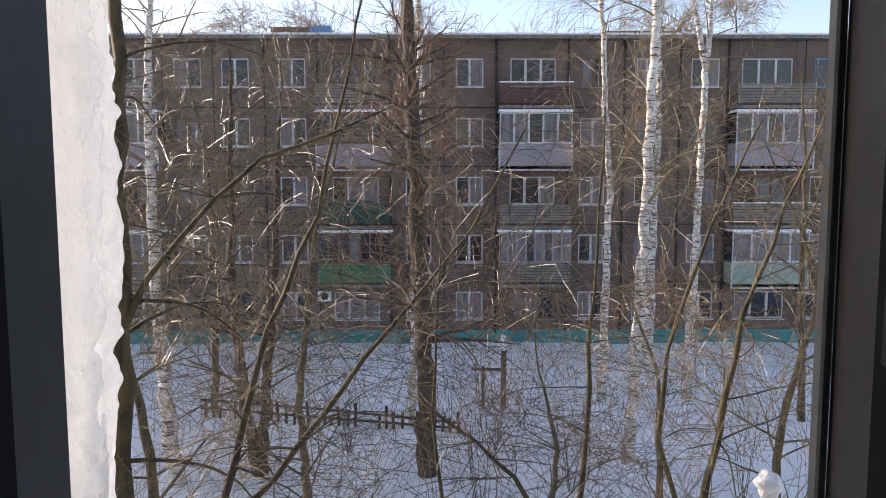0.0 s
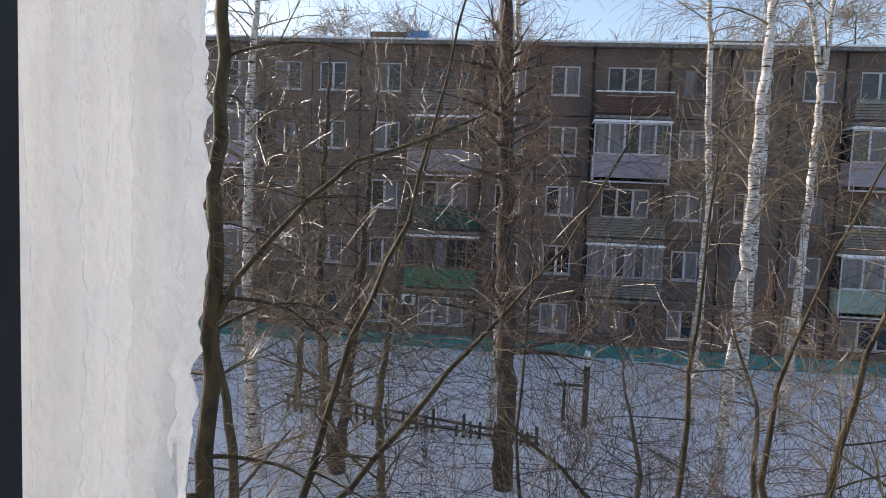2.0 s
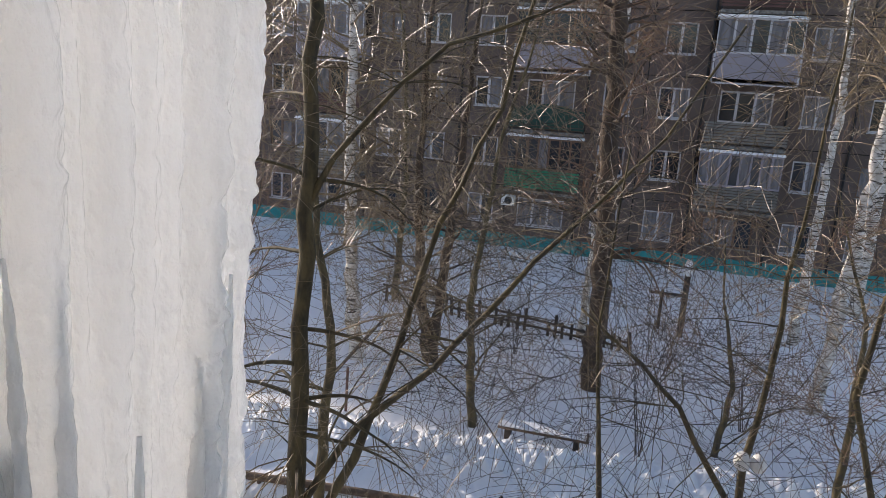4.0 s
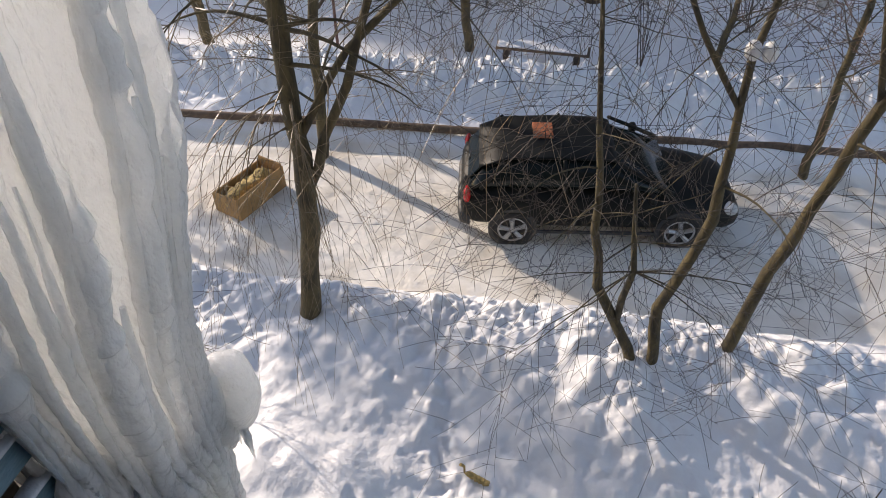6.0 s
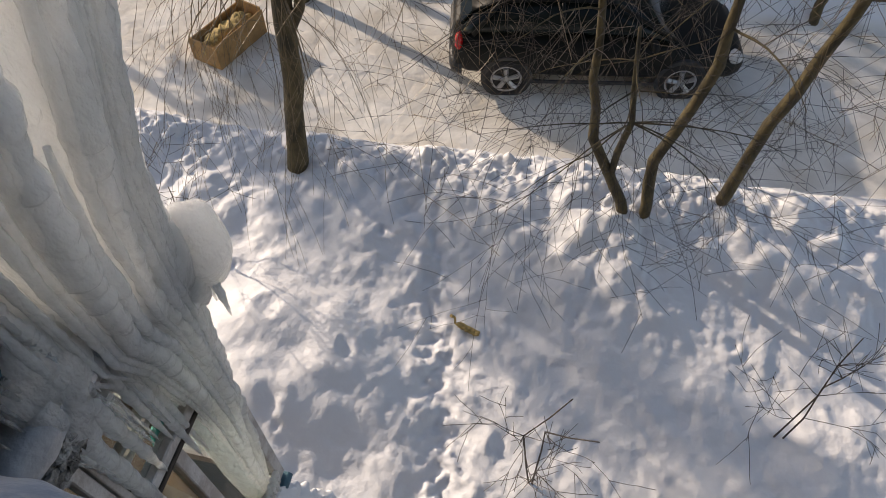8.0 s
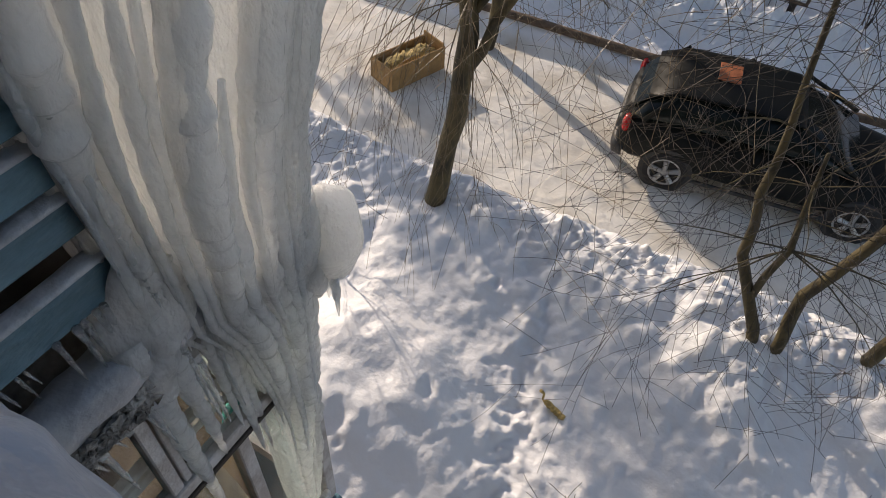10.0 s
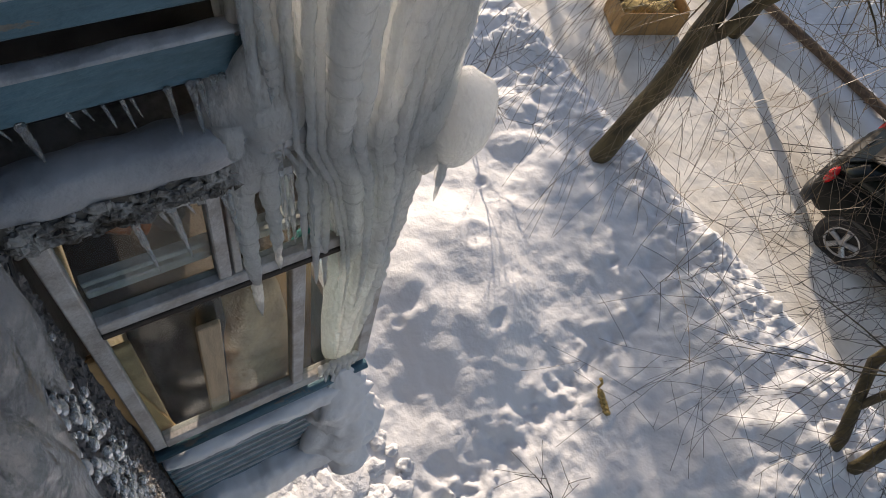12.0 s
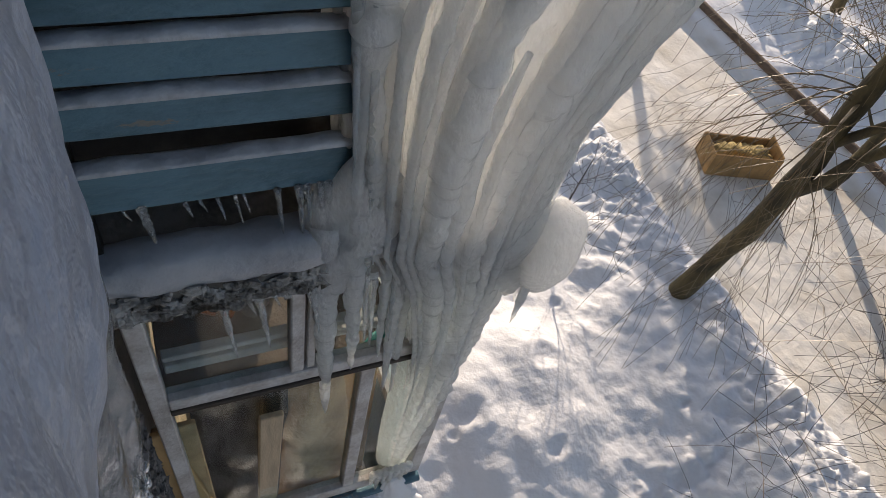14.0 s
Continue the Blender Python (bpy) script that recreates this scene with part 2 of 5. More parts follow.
# ---- mesh helpers ----
class Mb:
    """Vertices and faces of one mesh."""
    def __init__(self):
        self.v, self.f = [], []

    def box(self, x0, x1, y0, y1, z0, z1, bev=0.0, m=None):
        n = len(self.v)
        if bev <= 0:
            pts = [(x, y, z) for z in (z0, z1) for y in (y0, y1) for x in (x0, x1)]
            fs = [(0, 2, 3, 1), (4, 5, 7, 6), (0, 1, 5, 4), (2, 6, 7, 3), (0, 4, 6, 2), (1, 3, 7, 5)]
        else:
            c = ((x0 + x1) / 2, (y0 + y1) / 2, (z0 + z1) / 2)
            h = ((x1 - x0) / 2, (y1 - y0) / 2, (z1 - z0) / 2)
            b = min(bev, *(q * 0.45 for q in h))
            bm = bmesh.new()
            bmesh.ops.create_cube(bm, size=1, matrix=Matrix.Translation(c) @ Matrix.Diagonal((2 * h[0], 2 * h[1], 2 * h[2], 1)))
            bmesh.ops.bevel(bm, geom=bm.edges[:], offset=b, segments=1, affect='EDGES')
            bm.verts.index_update()
            pts = [tuple(v.co) for v in bm.verts]
            fs = [tuple(v.index for v in f.verts) for f in bm.faces]
            bm.free()
        if m is not None:
            pts = [tuple(m @ Vector(p)) for p in pts]
        self.v += pts
        self.f += [tuple(i + n for i in f) for f in fs]
        return self

    def tube(self, pts, rad, sides=6, caps=True):
        base = len(self.v)
        k = len(pts)
        pts = [Vector(p) for p in pts]
        up = Vector((0.31, 0.17, 0.93))
        for i, p in enumerate(pts):
            d = pts[min(i + 1, k - 1)] - pts[max(i - 1, 0)]
            a = d.cross(up)
            if a.length < 1e-6:
                a = d.cross(Vector((1, 0, 0)))
            a.normalize()
            b = d.cross(a).normalized()
            for s in range(sides):
                w = 2 * math.pi * s / sides
                q = p + (a * math.cos(w) + b * math.sin(w)) * rad[i]
                self.v.append((q.x, q.y, q.z))
        for i in range(k - 1):
            for s in range(sides):
                t = (s + 1) % sides
                self.f.append((base + i * sides + s, base + i * sides + t, base + (i + 1) * sides + t, base + (i + 1) * sides + s))
        if caps and sides > 3:
            self.f.append(tuple(base + s for s in range(sides))[::-1])
            self.f.append(tuple(base + (k - 1) * sides + s for s in range(sides)))
        return self

    def rings(self, rings, close=True):
        """A skin over rings of equally many points."""
        base, k = len(self.v), len(rings[0])
        for r in rings:
            self.v += [tuple(p) for p in r]
        for i in range(len(rings) - 1):
            for s in range(k):
                t = (s + 1) % k
                self.f.append((base + i * k + s, base + i * k + t, base + (i + 1) * k + t, base + (i + 1) * k + s))
        if close:
            self.f.append(tuple(base + s for s in range(k))[::-1])
            self.f.append(tuple(base + (len(rings) - 1) * k + s for s in range(k)))
        return self

    def blob(self, c, r, seg=8, rough=0.15, seed=0):
        rnd = random.Random(seed)
        rx, ry, rz = r
        off = rnd.random() * 50
        rings = []
        for i in range(1, seg):
            a = math.pi * i / seg
            ring = []
            for s in range(seg + 2):
                w = 2 * math.pi * s / (seg + 2)
                u = Vector((math.sin(a) * math.cos(w), math.sin(a) * math.sin(w), math.cos(a)))
                q = 1 + rough * 2 * noise.noise(u * 1.7 + Vector((off, 0, 0)))
                ring.append((c[0] + u.x * rx * q, c[1] + u.y * ry * q, c[2] + u.z * rz * q))
            rings.append(ring)
        return self.rings(rings)


def part(name, mb, material, parent=None, label="", smooth=False, kind=""):
    me = bpy.data.meshes.new(name)
    me.from_pydata(mb.v, [], mb.f)
    me.materials.append(material)
    if smooth:
        me.polygons.foreach_set("use_smooth", [True] * len(me.polygons))
    me.update()
    ob = new(name, me)
    if parent is not None:
        ob.parent = parent
        ob.matrix_parent_inverse = parent.matrix_world.inverted()
    if label or kind:
        tagged(ob, label, kind=kind)
    return ob


def thing(name, at, label, category, group="", kind=""):
    ob = new(name)
    ob.matrix_world = Matrix.Translation(at)
    bpy.context.view_layer.update()
    return tagged(ob, label, category, group, kind)


def bx(*a, bev=0.0, m=None):
    return Mb().box(*a, bev=bev, m=m)


# ---- numeric noise for the snow ----
def vnoise(x, y, seed):
    xi, yi = np.floor(x).astype(np.int64), np.floor(y).astype(np.int64)
    fx, fy = x - xi, y - yi
    fx, fy = fx * fx * (3 - 2 * fx), fy * fy * (3 - 2 * fy)

    def h(a, b):
        n = (a * 374761393 + b * 668265263 + seed * 982451653) & 0x7fffffff
        n = ((n ^ (n >> 13)) * 1274126177) & 0x7fffffff
        return ((n ^ (n >> 16)) & 0xffff) / 65535.0
    a, b, c, d = h(xi, yi), h(xi + 1, yi), h(xi, yi + 1), h(xi + 1, yi + 1)
    return (a * (1 - fx) + b * fx) * (1 - fy) + (c * (1 - fx) + d * fx) * fy


def fbm(x, y, seed, octaves=4):
    out, amp = 0, 0.5
    for o in range(octaves):
        out, amp, x, y = out + amp * (vnoise(x, y, seed + o) - 0.5), amp * 0.55, x * 2.03, y * 2.03
    return out


def ramp(v, a, b):
    q = np.clip((v - a) / (b - a), 0, 1)
    return q * q * (3 - 2 * q)


pits = np.random.RandomState(5)
PITS = np.stack([pits.uniform(-4.2, 4.5, 22), pits.uniform(1.2, 5.2, 22), pits.uniform(0.05, 0.12, 22), pits.uniform(0.03, 0.06, 22)], 1)


def ground_height(x, y):
    wob = 0.35 * fbm(x * 0.5, y * 0.5, 11, 3)
    # cleared road with packed snow
    near_edge, far_edge = 6.75 + 0.06 * x + wob, 10.35 + 0.09 * x + wob * 0.6
    road = ramp(y, near_edge - 0.35, near_edge + 0.15) * (1 - ramp(y, far_edge, far_edge + 0.5))
    lumps = np.abs(fbm(x * 2.1, y * 2.1, 3, 4)) * 1.1
    wx, wy = x + 0.25 * fbm(x * 3, y * 3, 71, 3), y + 0.25 * fbm(x * 3, y * 3, 75, 3)
    clods = np.abs(fbm(wx * 4.5, wy * 4.5, 31, 4)) * 0.22 + ramp(vnoise(wx * 9, wy * 9, 37), 0.55, 0.8) * 0.035
    crest = y - 6.0 - 0.05 * x - wob * 0.7
    near_bank = np.exp(-(crest / np.where(crest > 0, 0.55, 1.35)) ** 2)
    crumbs = np.abs(fbm(wx * 8.5, wy * 8.5, 131, 3)) * 0.16 + np.abs(fbm(wx * 17, wy * 17, 137, 2)) * 0.06
    far_bank = np.exp(-((y - 12.3 - 0.1 * x) / 0.75) ** 2)
    z = 0.24 + 0.35 * fbm(x * 0.35, y * 0.35, 7, 4) + 0.10 * fbm(x * 1.7, y * 1.7, 9, 4)
    rough = np.exp(-(crest / 0.45) ** 2) + 0.8 * ramp(vnoise(x * 0.8, y * 0.8, 141), 0.5, 0.75)
    z = z + near_bank * (0.42 + crumbs * rough + lumps * 0.26 + clods * 0.3 * rough + 0.3 * fbm(wx * 1.3, wy * 1.3, 83, 3) + 0.06 * fbm(wx * 7, wy * 7, 81, 4)) + far_bank * (0.42 + lumps * 0.75 + clods * 2.0 + crumbs)
    mound = np.exp(-(((x + 2.4) / 1.0) ** 2 + ((y - 3.1) / 0.9) ** 2) ** 2)
    z = z + 0.22 * mound + 0.26 * mound * fbm(x * 1.7, y * 2.3, 41, 2)
    path = np.exp(-((x + 0.9 + 0.25 * (y - 3.5)) / 0.28) ** 2) * (y < 6) * (y > 1.4)
    z = z - 0.10 * path + path * (clods * 0.8 + crumbs * 0.7)
    yard = ramp(y, 1.0, 1.6) * (1 - ramp(y, 5.0, 5.6)) * (1 - 0.8 * mound)
    z = z + yard * (0.18 * fbm(x * 1.1, y * 1.1, 51, 3) + 0.05 * fbm(wx * 5, wy * 5, 57, 4) + clods * 0.2 + crumbs * 0.25 * rough)
    for px, py, pr, pd in PITS:
        q = ((wx - px) ** 2 + 0.6 * (wy - py) ** 2) / pr ** 2
        z = z - np.where(q < 9, pd * (np.exp(-q) - 0.25 * np.exp(-(np.sqrt(q) - 1.5) ** 2 * 4)), 0)
    rz = 0.03 + 0.04 * fbm(x * 1.2, y * 3.0, 61, 3) + 0.022 * fbm(x * 6, y * 9, 63, 3)
    z = z * (1 - road) + rz * road
    return z


def axis(lo, hi, fine_lo, fine_hi, step):
    a = list(np.arange(fine_lo, fine_hi, step))
    d, v = step, fine_hi
    while v < hi:
        a.append(v)
        d = min(d * 1.18, 40)
        v += d
    a.append(hi)
    d, v = step, fine_lo
    b = []
    while True:
        d = min(d * 1.18, 40)
        v -= d
        if v < lo:
            break
        b.append(v)
    return np.array([lo] + b[::-1] + a)


gx, gy = axis(-600, 600, -7.5, 6.0, 0.032), axis(-80, 900, 0.7, 14.5, 0.032)
GX, GY = np.meshgrid(gx, gy)
GZ = ground_height(GX, GY)
nx, ny = len(gx), len(gy)
me = bpy.data.meshes.new("ground")
ii = (np.arange(ny - 1)[:, None] * nx + np.arange(nx - 1)[None, :]).ravel()
faces = np.stack([ii, ii + 1, ii + 1 + nx, ii + nx], 1)
co = np.stack([GX.ravel(), GY.ravel(), GZ.ravel()], 1)
me.vertices.add(len(co))
me.vertices.foreach_set("co", co.ravel())
me.loops.add(faces.size)
me.loops.foreach_set("vertex_index", faces.ravel())
me.polygons.add(len(faces))
me.polygons.foreach_set("loop_start", np.arange(0, faces.size, 4))
me.polygons.foreach_set("use_smooth", np.ones(len(faces), dtype=bool))
me.update(calc_edges=True)
me.validate()


def snow_ground_material():
    """Fresh snow, with trampled, sandy packed snow on the road."""
    m = mat("snow_cover", (0.86, 0.87, 0.88), 0.7, var=0.03, scale=0.8, bump=0.5, bscale=14, bdist=0.025)
    nt = m.node_tree
    b = nt.nodes["Principled BSDF"]
    src = b.inputs["Base Color"].links[0].from_socket
    geo, sep = nt.nodes.new("ShaderNodeNewGeometry"), nt.nodes.new("ShaderNodeSeparateXYZ")
    nt.links.new(geo.outputs["Position"], sep.inputs[0])
    low = nt.nodes.new("ShaderNodeMapRange")
    low.inputs[1].default_value, low.inputs[2].default_value = 0.14, 0.05
    nt.links.new(sep.outputs[2], low.inputs[0])
    n = nt.nodes.new("ShaderNodeTexNoise")
    n.inputs["Scale"].default_value, n.inputs["Detail"].default_value = 1.3, 6
    nt.links.new(geo.outputs["Position"], n.inputs["Vector"])
    rp = nt.nodes.new("ShaderNodeValToRGB")
    rp.color_ramp.elements[0].position, rp.color_ramp.elements[1].position = 0.42, 0.78
    nt.links.new(n.outputs[0], rp.inputs[0])
    dirt = nt.nodes.new("ShaderNodeMix")
    dirt.data_type = 'RGBA'
    dirt.inputs[6].default_value, dirt.inputs[7].default_value = (0.84, 0.81, 0.74, 1), (0.52, 0.47, 0.38, 1)
    nt.links.new(rp.outputs[0], dirt.inputs[0])
    mx = nt.nodes.new("ShaderNodeMix")
    mx.data_type = 'RGBA'
    nt.links.new(low.outputs[0], mx.inputs[0]), nt.links.new(src, mx.inputs[6]), nt.links.new(dirt.outputs[2], mx.inputs[7])
    nt.links.new(mx.outputs[2], b.inputs["Base Color"])
    return m


me.materials.append(snow_ground_material())
tagged(new("ground", me), "snow-covered yard with a packed snow road between ploughed banks", "ground", kind="structure")


def gz(x, y):
    return float(ground_height(np.array([float(x)]), np.array([float(y)]))[0])

# ---- our own house front: wall, window, sill ----
WX0, WX1, WZ0, WZ1 = -0.47, 1.0, 6.70, 8.25           # the opening that the camera leans through
LZ0, LZ1 = 3.95, 5.02                                  # the opening one floor below
wall = Mb()
for x0, x1, z0, z1 in ((-8, -0.47, -0.5, 12), (1.0, 8, -0.5, 12), (-0.47, 1.0, WZ1, 12), (-0.47, 1.0, LZ1, WZ0), (-0.47, 1.0, -0.5, LZ0)):
    wall.box(x0, x1, -0.38, 0.0, z0, z1)
wall_front = tagged(part("wall_south", wall, PEBBLE_BASE), "grey concrete panel wall faced with crushed stone", "wall", kind="structure")
part("panel_joint", bx(-3, 3, -0.02, 0.006, 5.62, 5.66), MORTAR, wall_front, "dark mortar joint between panels")
part("reveal", bx(-0.475, -0.455, -0.3, 0.012, LZ0, LZ1).box(-0.475, 1.0, -0.3, 0.012, LZ1 - 0.01, LZ1 + 0.02), WHITE_WOOD, wall_front, "white painted window reveal")


def pebbles():
    """Crushed stone set in the wall beside and below the window."""
    rnd = random.Random(3)
    mb = Mb()
    for _ in range(9500):
        x, z = rnd.uniform(-0.95, 0.25), rnd.uniform(2.3, 6.72)
        if x > -0.47 and (LZ0 - 0.1 < z < LZ1 + 0.03) or abs(z - 5.64) < 0.022:
            continue
        s = rnd.uniform(0.008, 0.019)
        n = len(mb.v)
        q = Euler((rnd.uniform(0, 6), rnd.uniform(0, 6), rnd.uniform(0, 6))).to_matrix()
        for v in ((1, 0, 0), (-1, 0, 0), (0, 1, 0), (0, -1, 0), (0, 0, 1), (0, 0, -1)):
            w = q @ Vector([c * s * rnd.uniform(0.7, 1.25) for c in v])
            mb.v.append((x + w.x, 0.002 + w.y * 0.8, z + w.z))
        mb.f += [tuple(n + i for i in t) for t in ((0, 2, 4), (2, 1, 4), (1, 3, 4), (3, 0, 4), (2, 0, 5), (1, 2, 5), (3, 1, 5), (0, 3, 5))]
    return mb


tagged(part("crushed_stone", pebbles(), PEBBLE, wall_front), "grey crushed stone facing", kind="stuff")


def frozen_drops():
    rnd = random.Random(8)
    mb = Mb()
    for k in range(340):
        z = rnd.uniform(4.2, 6.5)
        x = min(-0.5, -0.72 + (6.5 - z) * 0.09 + rnd.gauss(0, 0.085))
        r = rnd.uniform(0.006, 0.018)
        mb.blob((x, 0.010 + r * 0.4, z), (r, r * 0.7, r * 1.1), 6, 0.1, k)
    return mb


tagged(part("frozen_drops", frozen_drops(), CLEAR_ICE, wall_front, smooth=True), "clear frozen drops stuck to the stone", kind="stuff")

# room behind the camera
room = Mb()
room.box(-2.2, -2.1, -4.2, -0.38, 5.9, 8.6).box(2.6, 2.7, -4.2, -0.38, 5.9, 8.6).box(-2.1, 2.6, -4.3, -4.2, 5.9, 8.6)
tagged(part("wall_room", room, PLASTER), "plain plastered room walls behind the window", "wall", kind="structure")
tagged(part("floor", bx(-2.1, 2.6, -4.2, -0.38, 5.8, 5.9), OLD_WOOD), "dark wooden floor of the room", "floor", kind="structure")
tagged(part("ceiling", bx(-2.1, 2.6, -4.2, -0.38, 8.6, 8.7), PLASTER), "plain plastered ceiling of the room", "ceiling", kind="structure")

window = thing("window_1", (0.2, -0.1, WZ0), "white plastic window frame with black rubber gaskets, casement open", "window", kind="structure")
FY0, FY1 = -0.15, -0.07
part("frame", bx(-0.47, -0.362, FY0, FY1, 6.74, 8.2, bev=0.008), PVC, window)
part("gasket", bx(-0.364, -0.331, FY0 + 0.005, FY1 - 0.004, 6.75, 8.12, bev=0.006), GASKET, window, "black rubber gasket")
part("casement", bx(-0.07, 0.0, -0.31, 0.0, 6.76, 8.14, bev=0.012, m=Matrix.Translation((-0.372, -0.165, 0)) @ Matrix.Rotation(radians(27), 4, "Z")), PVC, window, "open casement leaf seen from its outer side")
part("mullion", bx(0.235, 0.33, FY0, FY1, 6.74, 8.12, bev=0.008), PVC, window)
part("gasket", bx(0.191, 0.2345, FY0 + 0.015, FY1 - 0.004, 6.75, 8.12, bev=0.008), GASKET, window, "black rubber gasket")
part("gasket", bx(0.183, 0.1905, FY1 - 0.014, FY1 - 0.002, 6.75, 8.12, bev=0.003), LIP, window, "narrow inner lip of the mullion")
part("frame", bx(-0.47, 1.0, FY0, FY1, 8.12, 8.25, bev=0.008), PVC, window)
part("frame", bx(-0.47, 1.0, FY0, FY1, 6.70, 6.74, bev=0.008), PVC, window)
part("frame", bx(0.93, 1.0, FY0, FY1, 6.74, 8.12, bev=0.008), PVC, window)
pane = part("pane", bx(0.33, 0.93, -0.118, -0.11, 6.74, 8.12), GLASS, window)
pane.visible_shadow = False
latch = part("latch", bx(0.188, 0.212, FY0 + 0.001, FY0 + 0.0145, 7.592, 7.637, bev=0.004), STEEL, window, "black steel latch keep with a screw")
part("screw", Mb().tube([(0.196, FY0 - 0.002, 7.612), (0.196, FY0 + 0.0005, 7.612)], [0.005, 0.005], 10), RIM, latch)
part("frame", bx(-0.60, -0.475, -0.42, -0.385, 6.6, 8.3, bev=0.01), PVC, window, "inner edge of the plastic window surround")


def snow_ridge(x0, x1, y0, y1, z0, z1, seed, nx=70, ns=16, drop=0.05, wave=0.22):
    """Rounded, uneven bank of snow that lies along x."""
    rings = []
    for i in range(nx + 1):
        u = i / nx
        x = x0 + (x1 - x0) * u
        end = min(1, min(u, 1 - u) * 9) ** 0.5
        ring = []
        for s in range(ns):
            a = 2 * math.pi * s / ns
            ca, sa = math.cos(a), math.sin(a)
            ey = math.copysign(abs(ca) ** 0.6, ca)
            ez = math.copysign(abs(sa) ** 0.6, sa)
            q = 1 + wave * noise.noise((x * 5 + seed, ca * 0.8, sa * 0.8)) + wave * 0.45 * noise.noise((x * 17 + seed, ca * 2, sa * 2)) + wave * 0.16 * noise.noise((x * 48 + seed, ca * 6, sa * 6))
            y = (y0 + y1) / 2 + (y1 - y0) / 2 * ey * q * (0.75 + 0.25 * end)
            z = (z0 + z1) / 2 + (z1 - z0) / 2 * ez * q * (0.35 + 0.65 * end) - (drop * (ca > 0.4) * (0.6 + 0.8 * noise.noise((x * 4, seed, 2))))
            ring.append((x, y, z))
        rings.append(ring)
    return Mb().rings(rings)


sill = part("window_sill", bx(-0.47, 1.02, -0.06, 0.11, 6.665, 6.685).box(-0.47, 1.02, 0.105, 0.11, 6.62, 6.685), PVC, window, "metal window sill")
tagged(part("sill_snow", snow_ridge(-0.41, 1.05, -0.05, 0.160, 6.66, 6.890, 4, nx=300, ns=90, drop=0.0, wave=0.13), SILL_SNOW, smooth=True), "smooth bank of old snow lying on the window sill, coloured as in shade", "snow")


def icicle(mb, x, y, z, length, r, seed, sides=9, lean=(0, 0), steps=14):
    rnd = random.Random(seed)
    pts, rad = [], []
    off = rnd.random() * 90
    for i in range(steps + 1):
        u = i / steps
        pts.append((x + lean[0] * u + 0.12 * r * noise.noise((u * 5, off, 0)), y + lean[1] * u + 0.12 * r * noise.noise((u * 5, off, 7)), z - length * u))
        rad.append(max(0.0012, r * (1 - u) ** 0.5 * (1 + 0.35 * noise.noise((u * length * 22, off, 3)) + 0.2 * noise.noise((u * length * 60, off, 5)))))
    return mb.tube(pts, rad, sides)


sill_ice = thing("sill_ice", (-0.2, 0.13, 6.66), "cloudy icicles hanging from the window sill", "icicles")
for k, (x, y, ln, r) in enumerate(((-0.43, 0.09, 0.34, 0.03), (-0.38, 0.11, 0.52, 0.036), (-0.33, 0.10, 0.40, 0.032), (-0.28, 0.11, 0.46, 0.036), (-0.24, 0.10, 0.68, 0.036), (-0.19, 0.09, 0.34, 0.03), (-0.15, 0.10, 0.30, 0.032), (-0.11, 0.10, 0.2, 0.026), (-0.04, 0.10, 0.14, 0.022), (-0.35, 0.06, 0.30, 0.03))):
    part("icicle", icicle(Mb(), x, y, 6.74, ln, r, 100 + k, 12), ICY_CLEAR, sill_ice, smooth=True)

# window one floor below
low_window = thing("window_2", (0.2, -0.2, LZ0), "white framed window of the flat below with snow on its sill", "window", kind="structure")
part("frame", bx(-0.45, 1.0, -0.26, -0.2, LZ0, LZ0 + 0.07).box(-0.45, -0.38, -0.26, -0.2, LZ0, LZ1).box(0.2, 0.28, -0.26, -0.2, LZ0, LZ1), PVC, low_window)
part("pane", bx(-0.38, 1.0, -0.235, -0.228, LZ0, LZ1), FAR_GLASS, low_window)
tagged(part("sill_snow", snow_ridge(-0.44, 1.0, -0.16, 0.15, LZ0 - 0.03, LZ0 + 0.12, 14), SNOW_FINE, smooth=True), "smooth snow on the sill of the lower window", "snow")

# ---- balconies beside the window ----
BX = -0.95                                              # their near end
BD = 0.92                                               # how far they stand out
BI = 0.54                                               # where the ice swallows the upper railing


def plank_along_y(y0, y1, z0, z1, x, seed, t=0.028):
    return bx(x - t, x, y0, y1, z0, z1, bev=0.004, m=Matrix.Translation((0, 0, 0)) @ Matrix.Translation((x, (y0 + y1) / 2, z0)) @ Euler((0.012 * math.sin(seed * 5.1), -0.10, 0)).to_matrix().to_4x4() @ Matrix.Translation((-x, -(y0 + y1) / 2, -z0)))


def snow_strip(y0, y1, z, x, seed, w=0.03, h=0.022):
    rings = []
    for i in range(33):
        y = y0 + (y1 - y0) * i / 32
        ring = []
        q = max(0.12, 0.75 + 0.9 * noise.noise((y * 7 + seed, seed, 0))) * min(1, 0.2 + 6 * min(i, 32 - i) / 32)
        for s in range(8):
            a = math.pi * 2 * s / 8
            ring.append((x - w * 0.45 + w * 0.62 * math.cos(a), y, z - 0.002 + max(-0.004, h * q * math.sin(a))))
        rings.append(ring)
    return Mb().rings(rings)


